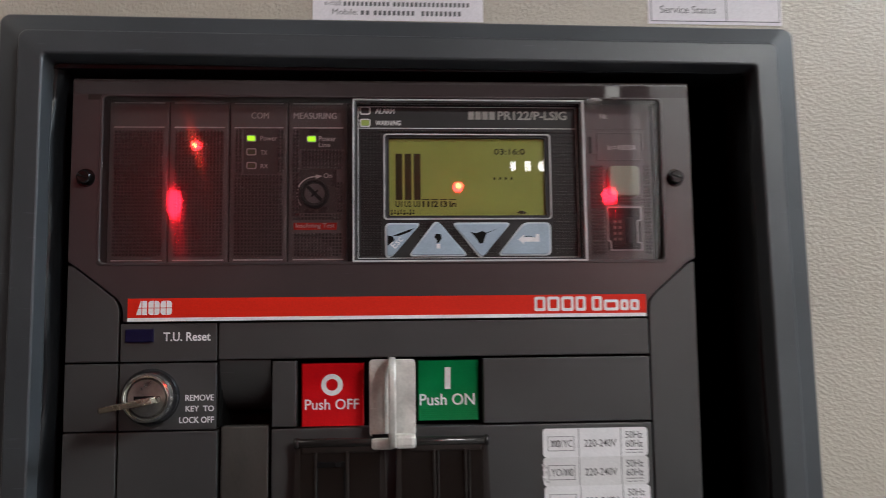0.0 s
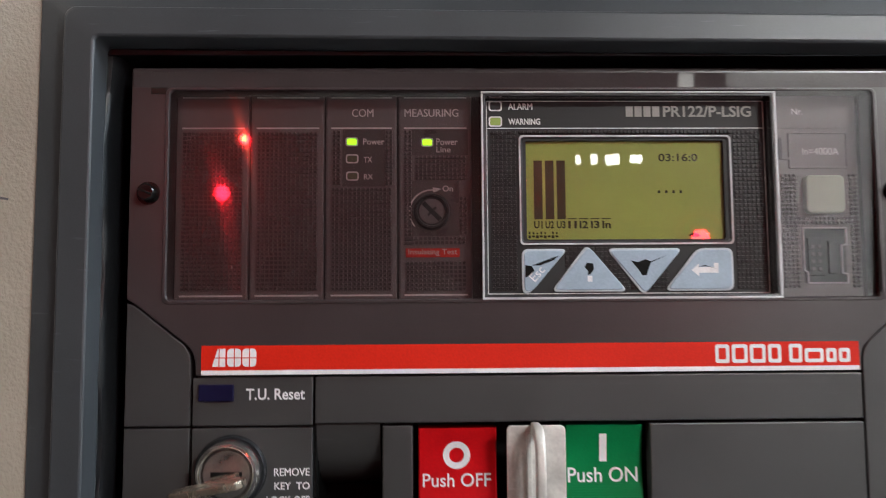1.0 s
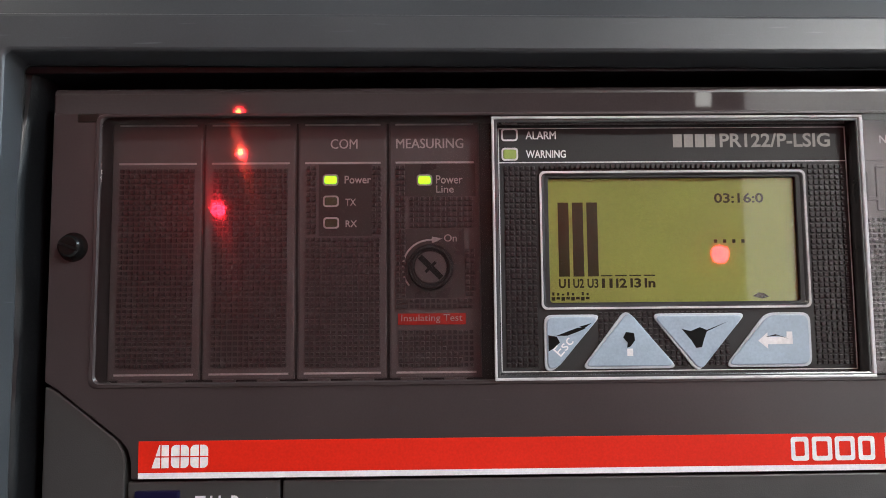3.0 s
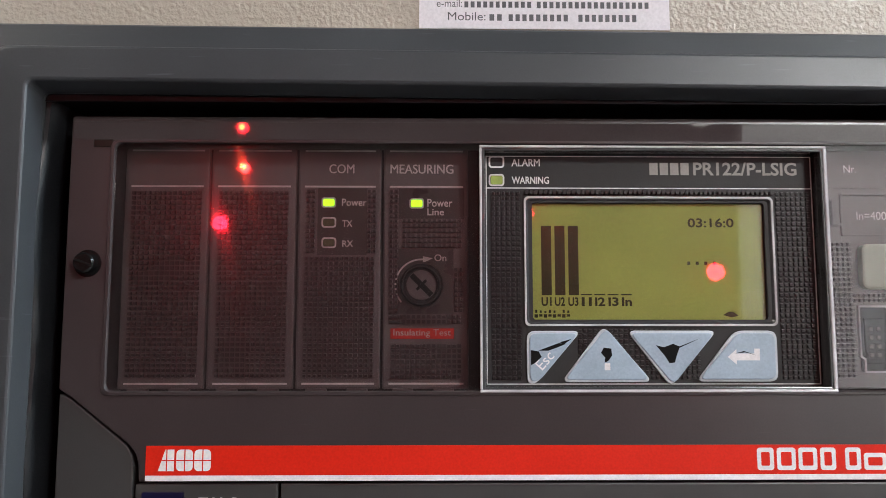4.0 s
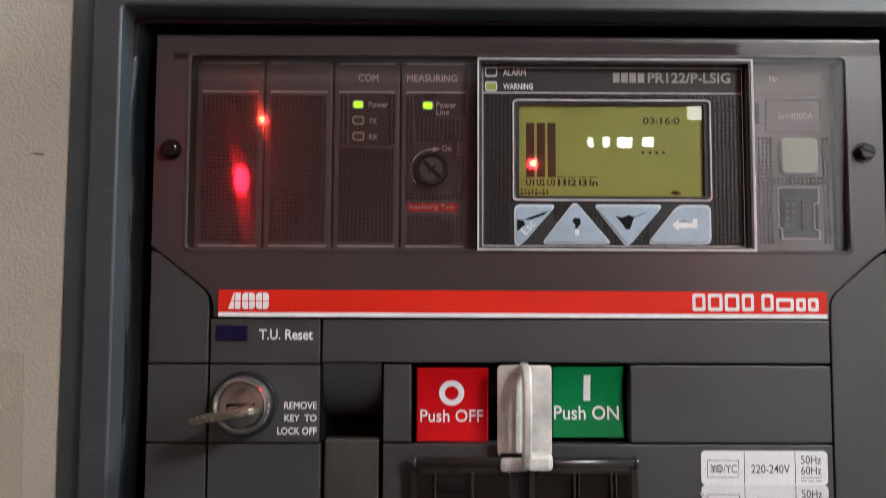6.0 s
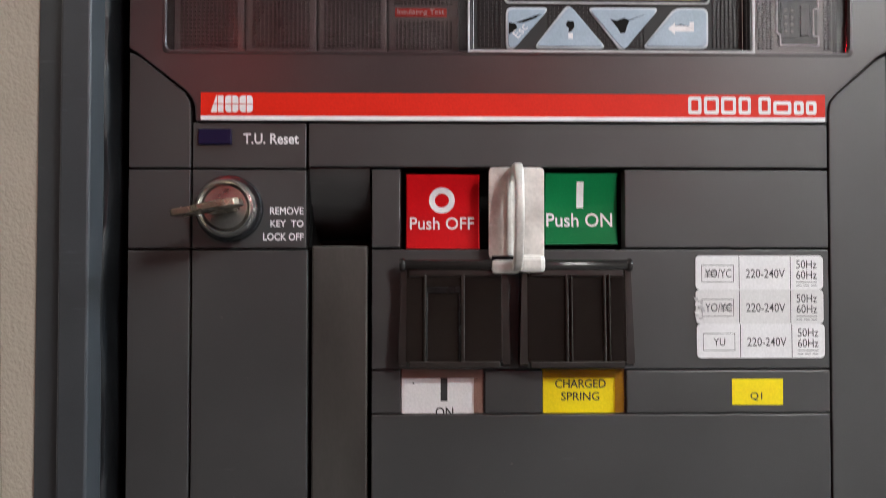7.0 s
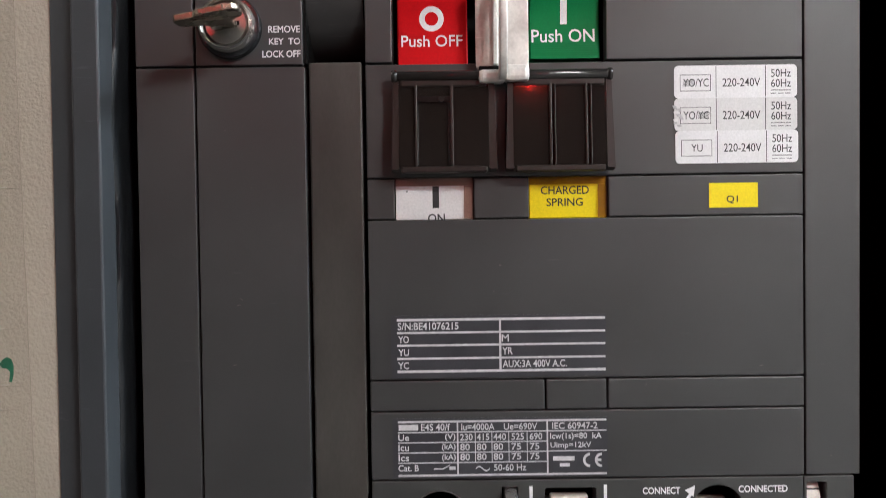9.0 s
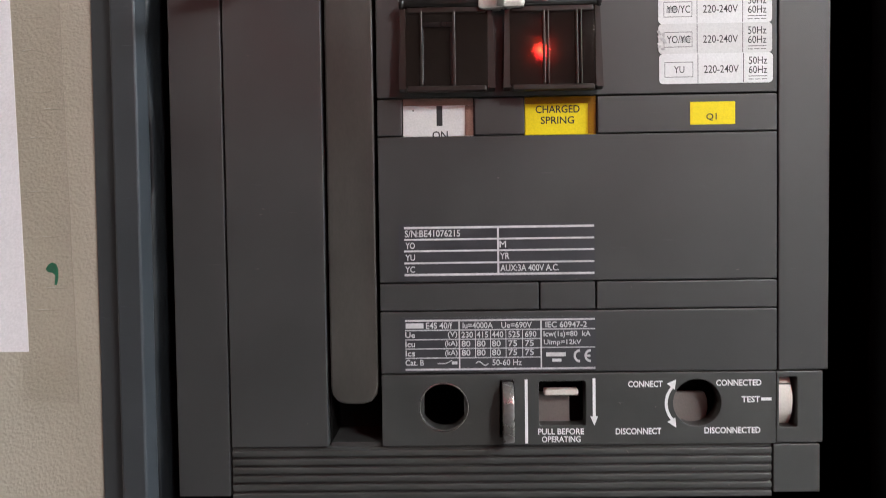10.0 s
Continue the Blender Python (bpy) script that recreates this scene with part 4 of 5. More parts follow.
# ---- trip unit modules ----
unit = tagged(part("trip_unit", box(-114, 129, 9.4, 20, 1476, 1551, 0), DISPLAY), "dark plastic trip unit body behind the smoked cover", "trip unit")
mods = []
MODULE_LABELS = ("dark studded blank plug-in module in the trip unit", "dark studded blank plug-in module in the trip unit",
                 "dark studded module with one lit green lamp", "dark studded module with a rotary selector and red label")
spans = ((-113.0, -88.0), (-87.2, -62.0), (-61.2, -36.6), (-35.8, -10.4))
for k, (x0, x1) in enumerate(spans):
    m = part("module", box(x0, x1, 8.0, 12, 1477.8, 1550.3, 0.5), MODULE)
    tagged(m, MODULE_LABELS[k], "plug-in module", "plug-in modules of the trip unit")
    mods.append(m)
    bar(x0 + 1.8, x1 - 1.6, 1548.5, 1549.0, 8, PRINT, m)
    bar(x0 + 1.8, x1 - 1.6, 1537.6, 1538.15, 8, PRINT, m)
    bar(x0 + 1.8, x1 - 1.6, 1479.1, 1479.65, 8, PRINT, m)
    lo = 1480.3
    for q in range(2):
        part("latch", box(x0 + 3 + 12 * q, x0 + 9 + 12 * q, 7.6, 10, 1477.0, 1478.0, 0.2), MODULE, m)
    if k < 2:
        dots("studs", x0 + 1.6, x1 - 1.4, lo, 1537.2, 8, STUD, m)
    elif k == 2:
        dots("studs", x0 + 1.6, x1 - 1.4, lo, 1517.5, 8, STUD, m)
        dots("studs", x0 + 1.6, x0 + 5.8, 1517.5, 1537.2, 8, STUD, m)
        dots("studs", x1 - 4.2, x1 - 1.2, 1517.5, 1537.2, 8, STUD, m)
    else:
        dots("studs", x0 + 1.6, x1 - 1.4, lo, 1491.4, 8, STUD, m)
        dots("studs", x0 + 1.6, x0 + 4.6, 1496.5, 1537.2, 8, STUD, m)
        dots("studs", x0 + 1.6, x1 - 1.4, 1496.6, 1499.8, 8, STUD, m)
        dots("studs", x1 - 4.6, x1 - 1.4, 1499.8, 1514.0, 8, STUD, m)
        dots("studs", x0 + 5.0, x1 - 1.4, 1519.0, 1528.4, 8, STUD, m)
for k, x0, x1, z0, z1 in ((2, -55.5, -40.7, 1517.2, 1537.4), (3, -31.3, -11.6, 1528.2, 1537.4), (3, -31.3, -14.9, 1499.8, 1519.1)):
    part("plain_field", box(x0, x1, 7.985, 8.2, z0, z1, 0), STUD, mods[k])
lettering("COM", -52.2, -44.7, 1541.9, 1544.7, 8, PRINT, mods[2], fat=0.012)
lettering("MEASURING", -33.8, -14.9, 1541.9, 1544.7, 8, PRINT, mods[3], fat=0.016)
for words, x0, x1, z0, z1, k in (("Power", -48.3, -40.9, 1532.0, 1534.2, 2), ("TX", -48.1, -45.1, 1525.7, 1527.7, 2), ("RX", -48.0, -44.8, 1519.7, 1521.6, 2), ("Power", -22.7, -15.2, 1531.8, 1534.2, 3), ("Line", -22.7, -17.7, 1529.2, 1531.3, 3), ("On", -20.6, -17.0, 1515.4, 1517.5, 3)):
    lettering(words, x0, x1, z0, z1, 8, PRINT, mods[k], fat=0.01)


def led(x, z, lit, parent, y=8.0, w=4.4, h=3.2, mat=None):
    f = part("led", sheet(rounded(x - w / 2, x + w / 2, z - h / 2, z + h / 2, 0.9), [rounded(x - w / 2 + 0.45, x + w / 2 - 0.45, z - h / 2 + 0.45, z + h / 2 - 0.45, 0.6)], y - 0.25, y, 0), PRINT, parent, "lit green lamp" if lit else "lamp without glow")
    part("lens", sheet(rounded(x - w / 2 + 0.5, x + w / 2 - 0.5, z - h / 2 + 0.5, z + h / 2 - 0.5, 0.6), [], y - 0.3, y, 0.1), mat or (LED_ON if lit else LED_OFF), f)


led(-52.2, 1533.0, True, mods[2])
led(-52.1, 1527.0, False, mods[2])
led(-52.0, 1520.9, False, mods[2])
led(-25.9, 1532.8, True, mods[3])
# rotary selector with curved arrow
knob = part("selector", turned([(6.3, 8.2), (6.2, 5.2), (5.9, 4.7), (5.3, 4.7), (5.0, 5.2), (4.9, 6.4), (0, 6.4)], -24.4, 1508.2, 40), DISPLAY, mods[3], "dark rotary selector screw", smooth=True)
for turn, mat, w in ((45, BLACK, 0.8), (-45, BLACK, 0.4)):
    half = 4.2 if turn > 0 else 2.0
    bm = box(-24.4 - half, -24.4 + half, 6.0, 6.5, 1508.2 - w, 1508.2 + w, 0)
    bmesh.ops.rotate(bm, cent=(-24.4 * MM, 0, 1508.2 * MM), matrix=Matrix.Rotation(radians(turn), 3, "Y"), verts=bm.verts)
    bmesh.ops.translate(bm, verts=bm.verts, vec=(0, -0.05 * MM if turn > 0 else 0, 0))
    part("selector_slot", bm, mat, knob)
part("selector_rim", turned([(6.6, 7.9), (6.6, 7.7), (7.0, 7.7), (7.0, 7.9)], -24.4, 1508.2, 40), GREY, knob)
part("selector_face", turned([(0, 6.3), (4.3, 6.3), (4.5, 6.5), (4.5, 6.7), (0, 6.7)], -24.4, 1508.2, 40), MODULE, knob, smooth=True)
ao = [(-24.4 + 8.0 * math.cos(radians(75 + 145 * i / 20)), 1508.2 + 8.0 * math.sin(radians(75 + 145 * i / 20))) for i in range(21)]
ai = [(-24.4 + 7.5 * math.cos(radians(75 + 145 * i / 20)), 1508.2 + 7.5 * math.sin(radians(75 + 145 * i / 20))) for i in range(21)]
part("arrow_print", sheet(ao + ai[::-1], [], 7.9, 8.0, 0), PRINT, mods[3])
part("arrow_print", sheet([(-24.0, 1516.9), (-21.0, 1516.3), (-24.0, 1514.9)], [], 7.9, 8.0, 0), PRINT, mods[3])
t = part("test_label", box(-33.5, -14.8, 7.7, 8.1, 1492.4, 1495.5, 0), BAND, mods[3], "small red test label")
lettering("Insulating Test", -32.6, -15.7, 1492.8, 1495.2, 7.7, PRINT, t)

# ---- display unit ----
disp = part("display_unit", sheet(rounded(-5.6, 92.0, 1478.6, 1547.0, 0.8), [rounded(8.2, 77.2, 1498.0, 1532.5, 0.8)], 4.0, 8.5, 0.2), DISPLAY)
tagged(disp, "black display unit with a yellow-green screen and four worn keys", "display")
# clear rim drawn solid: dark body, pale strips painted where its edges catch light
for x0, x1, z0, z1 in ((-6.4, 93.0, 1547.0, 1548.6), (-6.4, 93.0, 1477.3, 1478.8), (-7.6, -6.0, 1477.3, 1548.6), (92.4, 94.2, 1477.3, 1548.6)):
    part("rim", box(x0, x1, -0.8, 8, z0, z1, 0.3), RIM_DARK, disp, "clear plastic rim, drawn dark")
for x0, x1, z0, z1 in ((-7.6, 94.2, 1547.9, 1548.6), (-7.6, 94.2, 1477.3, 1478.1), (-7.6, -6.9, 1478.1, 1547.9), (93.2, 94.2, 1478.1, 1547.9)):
    part("rim_glint", box(x0, x1, -1.3, 0, z0, z1, 0.25), TRIM, disp, "pale strip painted as the clear rim's lit edge")
for z0, z1 in ((1546.3, 1546.55), (1536.7, 1537.0), (1479.3, 1479.55)):
    bar(-5.4, 91.8, z0, z1, 4, PRINT, disp)
for x0, x1 in ((-5.4, -5.15), (91.5, 91.8)):
    bar(x0, x1, 1479.3, 1546.5, 4, PRINT, disp)
dots("studs", -4.6, 5.4, 1480.2, 1536.2, 4, STUD_BLACK, disp, h=0.4)
dots("studs", 80.2, 91.2, 1480.2, 1536.2, 4, STUD_BLACK, disp, h=0.4)
dots("studs", 5.6, 80.2, 1534.3, 1536.4, 4, STUD_BLACK, disp, 1.4)
dots("studs", 20.5, 57.5, 1480.0, 1496.0, 4, STUD_BLACK, disp, h=0.4)
lettering("ALARM", 2.3, 10.7, 1543.4, 1545.6, 4, PRINT, disp, fat=0.02)
lettering("WARNING", 2.3, 13.4, 1538.1, 1540.3, 4, PRINT, disp, fat=0.02)
lettering("PR122/P-LSIG", 56.5, 87.5, 1540.8, 1544.8, 4, PRINT_DIM, disp, fat=0.022)
for k in range(4):
    bar(43.4 + 3.1 * k, 45.9 + 3.1 * k, 1540.9, 1544.6, 4, PRINT_DIM, disp, "word_bar")
led(-2.2, 1544.7, False, disp, 4.0, 4.6, 3.6, DISPLAY)
led(-2.2, 1539.2, False, disp, 4.0, 4.6, 3.6, LED_DIM)
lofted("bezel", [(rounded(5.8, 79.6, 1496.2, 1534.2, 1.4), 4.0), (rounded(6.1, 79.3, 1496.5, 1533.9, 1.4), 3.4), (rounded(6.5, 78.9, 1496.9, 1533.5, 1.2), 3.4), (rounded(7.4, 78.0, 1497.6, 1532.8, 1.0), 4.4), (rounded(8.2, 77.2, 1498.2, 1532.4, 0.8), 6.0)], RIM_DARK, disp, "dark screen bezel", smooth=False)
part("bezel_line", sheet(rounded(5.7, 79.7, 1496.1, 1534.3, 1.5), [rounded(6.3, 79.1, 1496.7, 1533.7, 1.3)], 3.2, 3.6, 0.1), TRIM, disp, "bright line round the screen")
lcd = part("screen", box(8.0, 77.4, 5.6, 8, 1498.0, 1532.6, 0), LCD, disp, "yellow-green liquid crystal screen with bar graphs")
part("screen_glass", box(8.1, 77.3, 5.0, 5.3, 1498.1, 1532.5, 0), GLASS, lcd, "clear screen glass")
for x in (11.0, 15.0, 19.0):
    bar(x, x + 3.0, 1505.2, 1525.8, 5.6, LCD_INK, lcd, "bar_graph")
for k, words in enumerate(("U1", "U2", "U3", "I1", "I2", "I3", "In")):
    x = 10.9 + 3.95 * k
    lettering(words, x, x + 3.0, 1502.0, 1504.6, 5.6, LCD_INK, lcd, fat=0.03)
    if k > 2:
        bar(x - 0.2, x + 3.0, 1505.2, 1505.55, 5.6, LCD_INK, lcd)
lettering("03:16:0", 54.8, 68.6, 1525.4, 1528.2, 5.6, LCD_INK, lcd, fat=0.02)
for k in range(4):
    bar(54.3 + 2.55 * k, 55.2 + 2.55 * k, 1514.2, 1515.2, 5.6, LCD_INK, lcd, "segment_dot")
for k in range(8):
    bar(8.8 + 1.35 * k, 9.8 + 1.35 * k, 1498.6 + (k % 2) * 0.3, 1499.6, 5.6, LCD_INK, lcd, "segment_dot")
    if k not in (5,):
        bar(9.0 + 1.35 * k, 9.6 + 1.35 * k, 1500.0, 1500.9 - (k % 3) * 0.2, 5.6, LCD_INK, lcd, "segment_dot")
part("segment_mark", sheet([(64.4, 1499.4), (66.2, 1500.4), (67.6, 1500.2), (69.0, 1499.2), (67.0, 1498.7)], [], 5.5, 5.6, 0), LCD_INK, lcd)


def soft_poly(pts, r, n=4):
    """Rounds the corners of an outline."""
    out = []
    for i, p in enumerate(pts):
        a, b, c = Vector(pts[i - 1]), Vector(p), Vector(pts[(i + 1) % len(pts)])
        u, w = (a - b).normalized() * min(r, (a - b).length * 0.45), (c - b).normalized() * min(r, (c - b).length * 0.45)
        for k in range(n + 1):
            t = k / n
            q = (b + u) * (1 - t) ** 2 + b * 2 * t * (1 - t) + (b + w) * t * t
            out.append((q.x, q.y))
    return out


def key_pad(pts, torn, label, word=None):
    k = part("keypad_button", sheet(soft_poly(pts, 2.2), [], 3.0, 4.1, 0.35), KEYPAD, disp, label)
    cx, cz = sum(p[0] for p in pts) / len(pts), sum(p[1] for p in pts) / len(pts)
    grown = [(p[0] + (0.7 if p[0] > cx else -0.7), p[1] + (0.6 if p[1] > cz else -0.6)) for p in pts]
    part("key_rim", sheet(soft_poly(grown, 2.5), [], 3.3, 4.05, 0.2), KEYRIM, k)
    for t in torn:
        part("tear", sheet(t, [], 2.93, 3.0, 0), BLACK, k)
    return k


k1 = key_pad([(6.9, 1494.1), (21.4, 1494.1), (9.6, 1480.2), (6.9, 1480.2)], [[(7.3, 1489.2), (9.6, 1488.8), (10.4, 1487.2), (8.6, 1485.6), (7.3, 1484.8)], [(9.4, 1489.0), (12.6, 1490.2), (15.4, 1491.2), (17.6, 1491.0), (15.2, 1490.0), (12.4, 1489.0)], [(15.6, 1491.4), (19.2, 1492.4), (17.0, 1490.9)]], "pale blue cracked membrane key")
esc = lettering("Esc", 8.8, 14.2, 1484.6, 1487.6, 3.0, PRINT, k1)
esc.data.transform(Matrix.Translation((11.2 * MM, 0, 1486 * MM)) @ Matrix.Rotation(radians(-48), 4, "Y") @ Matrix.Translation((-11.2 * MM, 0, -1486 * MM)))
key_pad([(16.8, 1480.6), (29.3, 1495.6), (41.8, 1480.6)], [[(27.6, 1488.4), (28.4, 1489.9), (30.6, 1489.6), (30.8, 1487.6), (29.6, 1486.0), (28.6, 1485.6), (28.8, 1487.0)]], "pale blue torn arrow key")
key_pad([(36.0, 1494.2), (61.0, 1494.2), (48.5, 1479.2)], [[(43.6, 1490.6), (46.0, 1490.0), (48.6, 1491.0), (50.6, 1490.2), (49.6, 1487.6), (49.0, 1485.6), (47.4, 1485.4), (46.2, 1487.4)], [(50.4, 1490.2), (56.6, 1492.6), (50.4, 1489.8)]], "pale blue torn arrow key")
k4 = key_pad([(55.8, 1480.7), (67.6, 1494.2), (78.4, 1494.2), (78.4, 1480.7)], [[(66.4, 1488.2), (69.2, 1488.9), (73.0, 1487.6), (69.6, 1488.5)]], "pale blue enter key")
part("arrow_print", sheet([(64.4, 1487.2), (67.0, 1489.4), (67.0, 1488.2), (72.2, 1488.2), (72.2, 1489.6), (73.8, 1489.6), (73.8, 1486.2), (67.0, 1486.2), (67.0, 1485.0)], [], 2.95, 3.0, 0), PRINT, k4)
part("arrow_print", sheet([(28.6, 1485.4), (30.2, 1485.4), (30.2, 1483.4), (28.6, 1483.4)], [], 2.95, 3.0, 0), PRINT, bpy.data.objects["keypad_button.001"])

# ---- rating plug on the right of the display ----
plug = part("rating_plug", box(96.0, 126.5, 8.0, 12, 1477.8, 1550.3, 0.5), MODULE)
tagged(plug, "grey rating plug with an ivory button and black socket", "rating plug")
part("plug_field", sheet(rounded(101.8, 123.0, 1523.2, 1536.2, 0.6), [rounded(102.4, 122.4, 1523.8, 1535.6, 0.4)], 7.5, 8, 0.1), MODULE, plug)
lettering("Nr.", 103.7, 107.6, 1542.6, 1544.9, 8, PRINT, plug)
lettering("In=4000A", 106.9, 119.9, 1528.1, 1530.7, 8, PRINT, plug)
bar(98.0, 125.0, 1537.7, 1538.0, 8, MODULE, plug, "print_line", 0.3)
dots("studs", 98, 125.5, 1502.6, 1506.6, 8, STUD, plug)
dots("studs", 98, 105.0, 1480.2, 1522.0, 8, STUD, plug)
dots("studs", 122.4, 126.0, 1480.2, 1522.0, 8, STUD, plug)
part("test_button", sheet(rounded(106.5, 120.4, 1507.0, 1520.6, 2), [], 5.4, 9, 0.8), KEYWHITE, plug, "ivory square test button")
sock = part("socket", sheet([(105.4, 1502.3), (121.2, 1502.3), (121.2, 1496.0), (119.4, 1495.6), (119.4, 1486.4), (121.2, 1486.0), (121.2, 1482.4), (106.6, 1482.4), (106.6, 1486.2), (105.4, 1487.0)],
                            [[(106.0, 1501.7), (120.6, 1501.7), (120.6, 1496.5), (118.8, 1496.0), (118.8, 1486.0), (120.6, 1485.5), (120.6, 1483.0), (107.2, 1483.0), (107.2, 1486.6), (106.0, 1487.4)]], 7.2, 9, 0.1), TRIM, plug, "black test connector socket with a pale rim")
part("socket_well", box(105.9, 120.7, 7.7, 7.9, 1482.8, 1501.9, 0), BLACK, sock)
part("socket_block", box(107.0, 112.8, 7.2, 7.8, 1485.2, 1498.6, 0.2), STEEL_DARK, sock)
part("socket_tongue", box(114.2, 117.4, 7.0, 7.8, 1486.0, 1497.4, 0.3), DISPLAY, sock)
for i in range(2):
    for j in range(4):
        part("pin", box(108.2 + 2.3 * i, 109.4 + 2.3 * i, 7.0, 7.3, 1487.0 + 2.6 * j, 1488.2 + 2.6 * j, 0.1), PALE_BITS, sock)
part("spring_clip", box(97.8, 99.4, 7.3, 8, 1526.4, 1534.2, 0.2), DISPLAY, plug)
part("spring_clip", sheet([(96.6, 1535.6), (98.0, 1535.6), (98.0, 1527.2), (102.0, 1527.2), (102.0, 1526.2), (96.6, 1526.2)], [], 7.4, 8, 0.1), MODULE, plug)

# small chips and scuffs on the lower front
random.seed(11)
vs, fs = [], []
for k in range(30):
    x, z = (random.uniform(50, 136), random.uniform(1204, 1262)) if k % 2 else (random.uniform(-20, 112), random.uniform(1284, 1338)) if k % 4 else (random.uniform(-104, -72), random.uniform(1230, 1390))
    if 1223 > z and x < 118:
        z = 1220.6 - 3.55 * random.randrange(5)
    n, w, h, t = len(vs), random.uniform(0.12, 0.8), random.uniform(0.06, 0.18), random.uniform(-0.9, 0.9)
    for dx, dz in ((-w, -h), (w, -h * 0.4), (w * 0.8, h), (-w * 0.7, h * 0.8)):
        vs.append(((x + dx * math.cos(t) - dz * math.sin(t)) * MM, -0.03 * MM, (z + dx * math.sin(t) + dz * math.cos(t)) * MM))
    fs.append((n, n + 1, n + 2, n + 3))
me = bpy.data.meshes.new("scuffs")
me.from_pydata(vs, [], fs)
me.materials.append(PALE_BITS)
scuffs = new("scuffs", me)
scuffs.parent = breaker
scuffs["kind"] = "stuff"

# ---- papers on the door ----
PY = DOOR_Y - 0.35


def paper(name, outline, label, cat):
    return tagged(part(name, sheet(outline, [], PY, DOOR_Y - 0.05, 0), PAPER), label, cat)


card = paper("service_card", [(-25.3, 1585.7), (50.8, 1585.5), (51.0, 1640), (-25.0, 1640.2)], "white printed service card stuck on the door", "label")
for words, x0, x1, z0, z1 in (("Service Due Date:", -19.7, 3.0, 1608.2, 1611.3), ("Serviced By:", -19.7, -3.6, 1602.4, 1605.6), ("Contact No.:", -19.7, -3.6, 1596.2, 1599.0), ("e-mail:", -20.0, -12.3, 1592.4, 1594.8), ("Mobile:", -16.6, -5.2, 1588.2, 1590.8)):
    lettering(words, x0, x1, z0, z1, PY, INK_SOFT, card)
random.seed(4)


def scribble(x0, x1, z0, z1, n, mat, w):
    """Unreadable writing as short upright bars."""
    step = (x1 - x0) / n
    for k in range(n):
        a = x0 + step * k + random.uniform(0.05, 0.2) * step
        h = (z1 - z0) * random.uniform(0.7, 1.0)
        b = a + step * w
        part("word_bar", sheet([(a, z0), (b, z0), (b + 0.2, z0 + h), (a + 0.2, z0 + h)], [], PY - 0.05, PY, 0), mat, card)


scribble(-1.5, 33.0, 1596.4, 1601.0, 10, INK, 0.5)
scribble(-2.6, 36.9, 1602.4, 1607.6, 12, INK, 0.45)
scribble(6.0, 40.0, 1608.6, 1613.4, 9, INK, 0.45)
for x0, x1, z0, z1 in ((-11.6, 9.4, 1592.3, 1594.2), (10.4, 45.2, 1592.2, 1594.2), (-4.0, 0.6, 1588.2, 1590.2), (1.8, 20.6, 1588.1, 1590.2), (23.0, 41.4, 1588.0, 1590.2)):
    n = max(2, int((x1 - x0) / 1.9))
    for k in range(n):
        s = (x1 - x0) / n
        bar(x0 + s * k, x0 + s * (k + 0.62), z0, z1, PY, INK_SOFT, card, "word_bar")
for z in (1595.9, 1602.0, 1608.2):
    for k in range(44):
        bar(-3.0 + 1.15 * k, -2.5 + 1.15 * k, z, z + 0.25, PY, INK_SOFT, card, "dotted_line")
card2 = paper("status_card", [(126.4, 1585.9), (189.0, 1585.5), (189.4, 1632), (126.8, 1632.4)], "white status card with ruled fields on the door", "label")
lettering("Service Status", 132.0, 158.0, 1590.9, 1594.4, PY, INK_SOFT, card2)
lettering("Service Date", 130.3, 156.0, 1603.2, 1606.4, PY, INK_SOFT, card2)
for x0, x1, z0, z1 in ((127.6, 188.4, 1598.2, 1598.6), (127.6, 188.4, 1587.0, 1587.4), (127.6, 188.4, 1610.6, 1611.0), (127.6, 128.0, 1587.0, 1628), (162.8, 163.2, 1587.0, 1628), (188.0, 188.4, 1587.0, 1628)):
    bar(x0, x1, z0, z1, PY, INK_SOFT, card2)
paper("paper_sheet", [(-330, 1264.6), (-189.2, 1263.6), (-192.6, 1411), (-190.6, 1440), (-331, 1442)], "white sheet of paper stuck on the door", "paper")
part("pen_dash", sheet([(-174.0, 1513.0), (-168.2, 1512.2), (-168.0, 1512.9), (-170.5, 1513.4)], [], DOOR_Y - 0.06, DOOR_Y + 0.02, 0), INK_SOFT, door)
part("marker_tick", sheet([(-179.8, 1300.2), (-178.2, 1301.0), (-176.6, 1300.2), (-175.8, 1298.0), (-175.9, 1294.2), (-176.6, 1291.4), (-177.6, 1291.6), (-177.2, 1295.4), (-178.4, 1296.6), (-180.0, 1296.8), (-181.2, 1298.2)], [], DOOR_Y - 0.06, DOOR_Y + 0.02, 0), GREENMARK, door, "green marker tick")

tape = tagged(part("tape_strip", sheet([(-192.0, 1243.4), (-168.6, 1242.0), (-172.6, 1440), (-192.0, 1440)], [], DOOR_Y - 0.08, DOOR_Y - 0.02, 0), FILM), "clear creased tape on the beige door", "tape")


def tape_line(name, pts, w, mat, lift=0.12):
    """A thin raised line along the given points."""
    loop = [(x, z + w / 2) for x, z in pts] + [(x, z - w / 2) for x, z in pts[::-1]]
    if abs(pts[0][0] - pts[-1][0]) < abs(pts[0][1] - pts[-1][1]):
        loop = [(x + w / 2, z) for x, z in pts] + [(x - w / 2, z) for x, z in pts[::-1]]
    part(name, sheet(loop, [], DOOR_Y - 0.08 - lift, DOOR_Y - 0.05, 0), mat, tape)


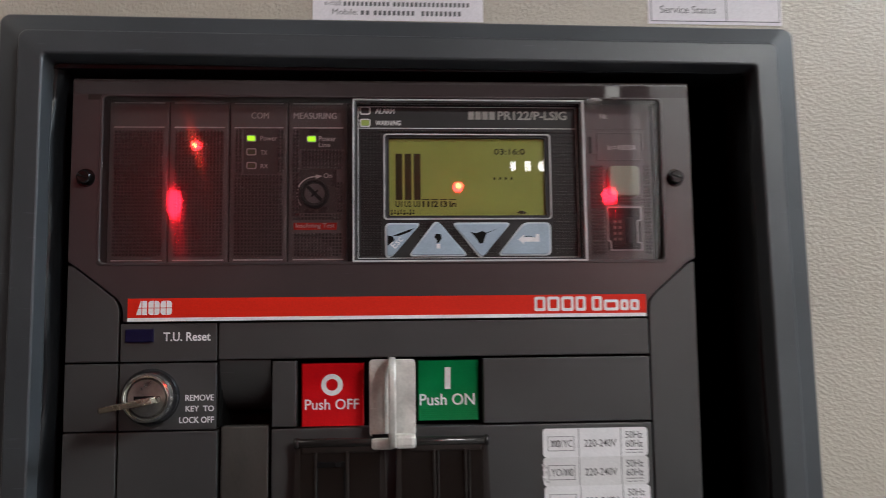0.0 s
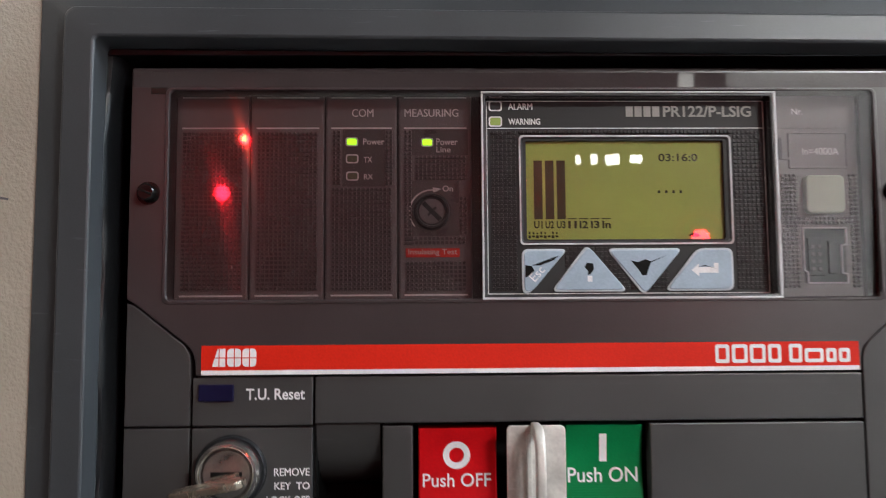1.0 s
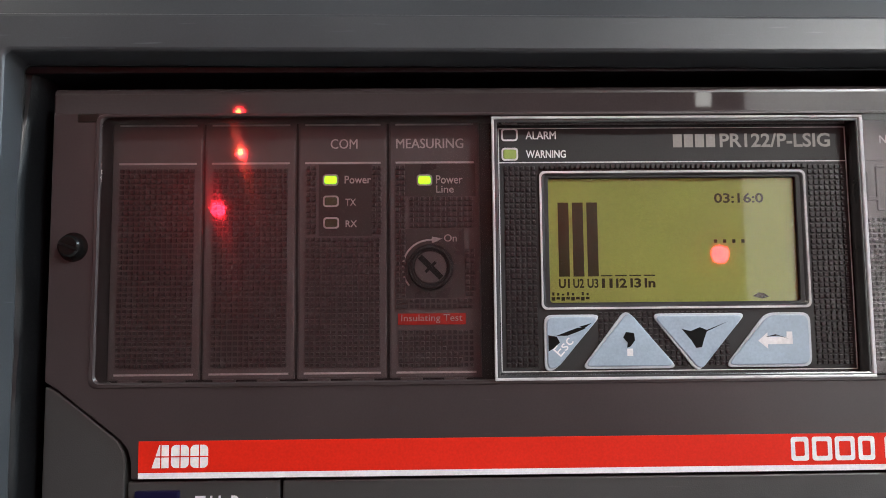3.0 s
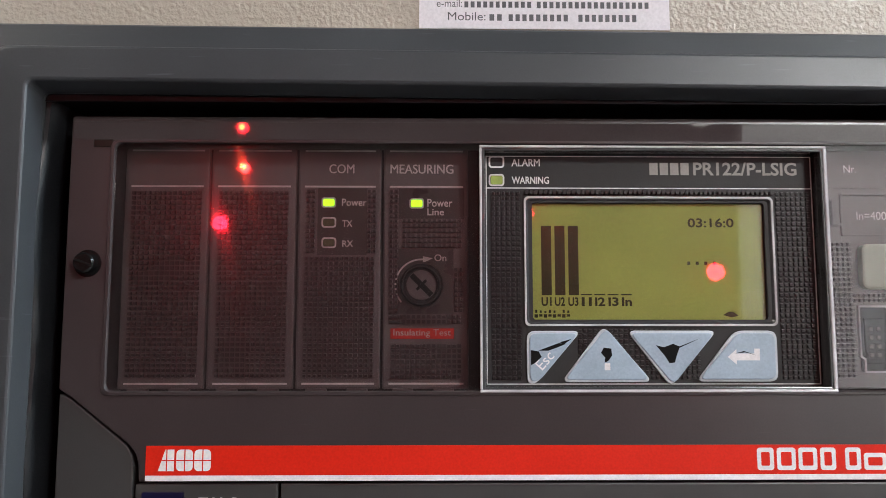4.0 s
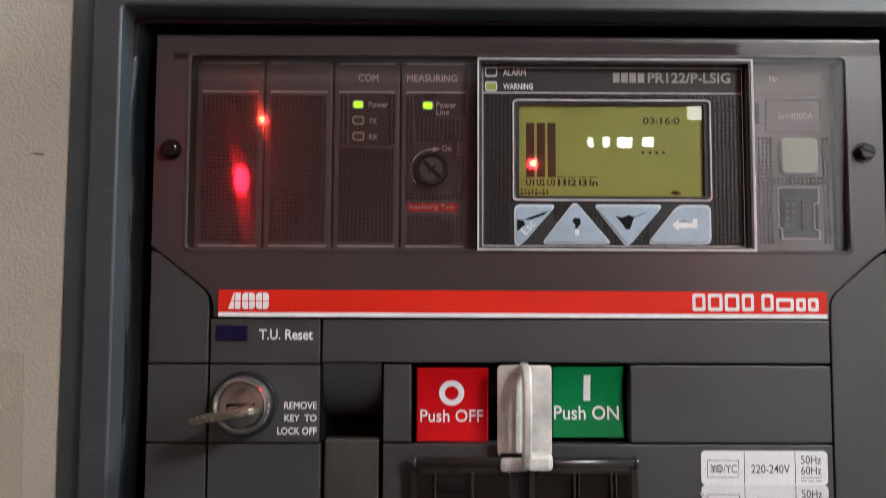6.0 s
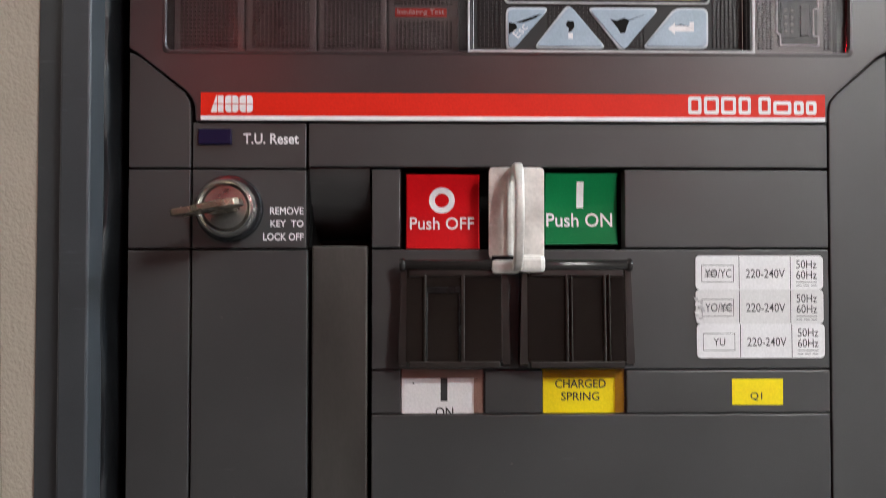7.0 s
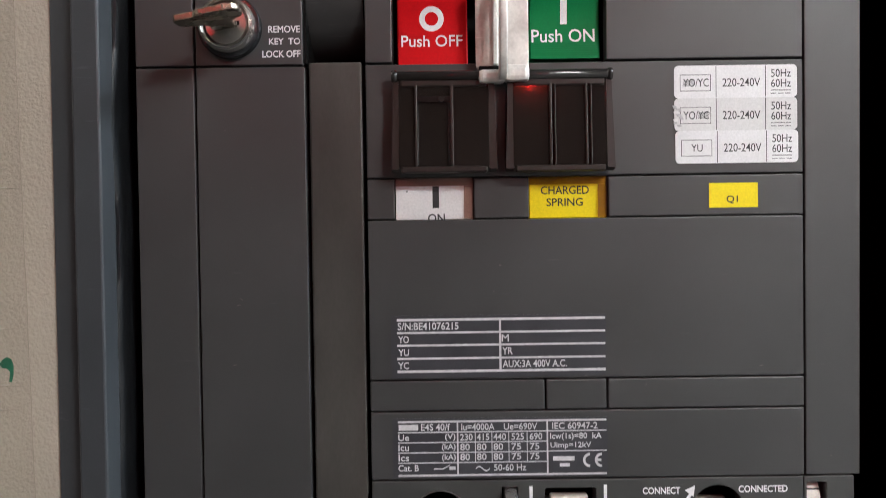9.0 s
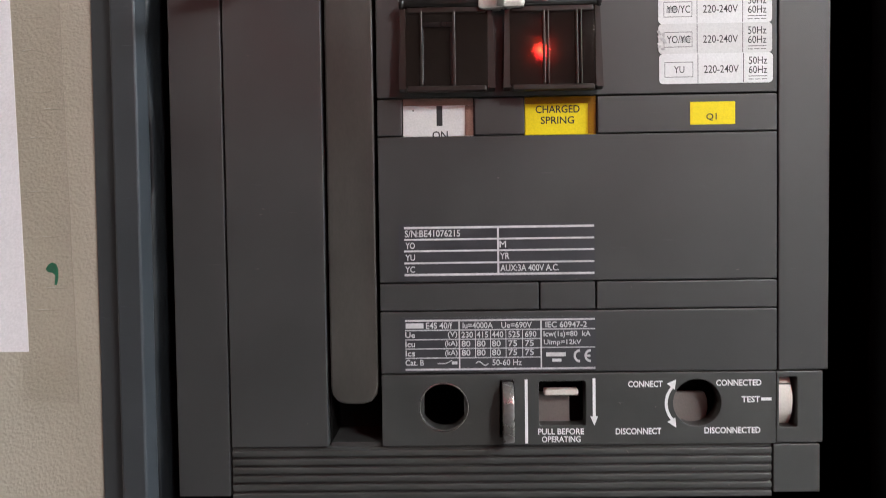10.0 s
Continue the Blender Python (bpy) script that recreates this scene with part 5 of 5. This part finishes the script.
tape_line("tape_edge", [(-168.6 - 4.0 * k / 20 + 0.12 * math.sin(k * 1.7), 1242 + 198 * k / 20) for k in range(21)], 0.16, TAPE_EDGE)
tape_line("tape_edge", [(-192 + 23.4 * k / 12, 1243.4 - 1.4 * k / 12 + 0.5 * math.sin(k * 2.1)) for k in range(13)], 0.22, TAPE_EDGE)
random.seed(21)
# each crease is a dark shade line with a pale glint painted above it
for x0, x1, z in ((-186, -176, 1372), (-182, -171.5, 1364), (-188, -178, 1330), (-186, -175, 1281), (-184, -174, 1312), (-189, -180, 1388), (-188, -176, 1352), (-183, -172, 1290), (-187, -179, 1402), (-185, -174, 1420)):
    bow = random.uniform(-1.2, 1.2)
    pts = [(x0 + (x1 - x0) * k / 8, z + bow * math.sin(math.pi * k / 8) + noise.noise((x0 + k, z, 0)) * 0.7) for k in range(9)]
    tape_line("crease_shade", pts, 0.26, TAPE_EDGE)
    tape_line("crease_glint", [(x, q + 0.32) for x, q in pts[1:5]], 0.18, TAPE_GLINT, 0.2)

# ---- facing switchgear with its indicator lamps ----
facing = thing("facing_switchgear", "grey switchgear across the aisle with lit indicator lamps", "cabinet")
part("carcass", box(-1100, 450, -1600, -1004, 0, 1820, 4), FACING, facing)
for x in (-1090, -300):
    d = part("door", box(x + 4, x + (786 if x < -500 else 744), -1004, -1000, 60, 1805, 2), FACING, facing)
    part("handle", box(x + 30, x + 50, -1000, -975, 1000, 1120, 5), BLACK, d)


def indicator(x, z, mat, label, r=11):
    base = part("indicator_lamp", turned([(r + 4, -1000), (r + 4, -994), (r + 1, -992), (r, -992), (r, -1000)], x, z, 24), ROD, facing, label, smooth=True)
    part("lens", turned([(r, -993), (r * 0.98, -989), (r * 0.7, -985), (0, -983)], x, z, 24), mat, base, smooth=True)
    if r < 10:
        part("bulb", turned([(r * 0.45, -984.5), (r * 0.4, -982.4), (0, -982)], x, z, 16), HOT_LAMP, base, "bright core of the lamp", smooth=True)


for x, z, r in ((-299, 1752, 8), (-332, 1669, 11), (125, 1686, 9), (406, 1598, 13)):
    indicator(x, z, RED_LAMP, "lit red indicator lamp", r)
# white lamps assumed from reflections; their kind is made up
for x, z, w, h in ((217, 1721, 4, 7), (242, 1722, 5, 8), (271, 1721, 11, 8), (308, 1722, 9, 7)):
    base = part("white_source", box(x - w - 2, x + w + 2, -1000, -994, z - h - 2, z + h + 2, 1), ROD, facing, "white lamp assumed from its reflection")
    part("lens", box(x - w, x + w, -995, -990, z - h, z + h, 2), WHITE_LAMP, base)

# lit white panel beside the lamps, added to give the glare on the screen
glare_box = part("glare_box", box(362, 402, -1000, -994, 1750, 1802, 2), ROD, facing, "white panel added for the screen's glare")
part("glare_face", box(371, 394, -995, -992, 1758, 1794, 3), GLARE_LAMP, glare_box)


# ---- lamps of the room, none of them seen ----
def panel_light(x, y, mat, z=2600):
    f = thing("ceiling_light", "unseen square white ceiling light panel, lit", "ceiling light", "ceiling lights")
    part("frame", sheet_flat(x, y, 300, 270, z, z + 40), WALLPAINT, f)
    part("diffuser", box(x - 270, x + 270, y - 270, y + 270, z + 6, z + 12, 0), mat, f, "lit diffuser")
    part("hanger", box(x - 6, x + 6, y - 6, y + 6, z + 38, 3000, 0), WALLPAINT, f)


def sheet_flat(x, y, o, i, z0, z1):
    bm = box(x - o, x + o, y - o, y + o, z0 + 15, z1, 1)
    for q in ((x - o, x - i, y - o, y + o), (x + i, x + o, y - o, y + o), (x - i, x + i, y - o, y - i), (x - i, x + i, y + i, y + o)):
        box(*q, z0, z0 + 14, 0.5, bm)
    return bm


panel_light(1500, -2230, LAMP, 2750)
# fill panel added to brighten the left and the facing switchgear
panel_light(-1300, -500, LAMP_FILL)
# cool panel added to light the flange's inner wall from the right
panel_light(1900, -450, LAMP_SIDE)
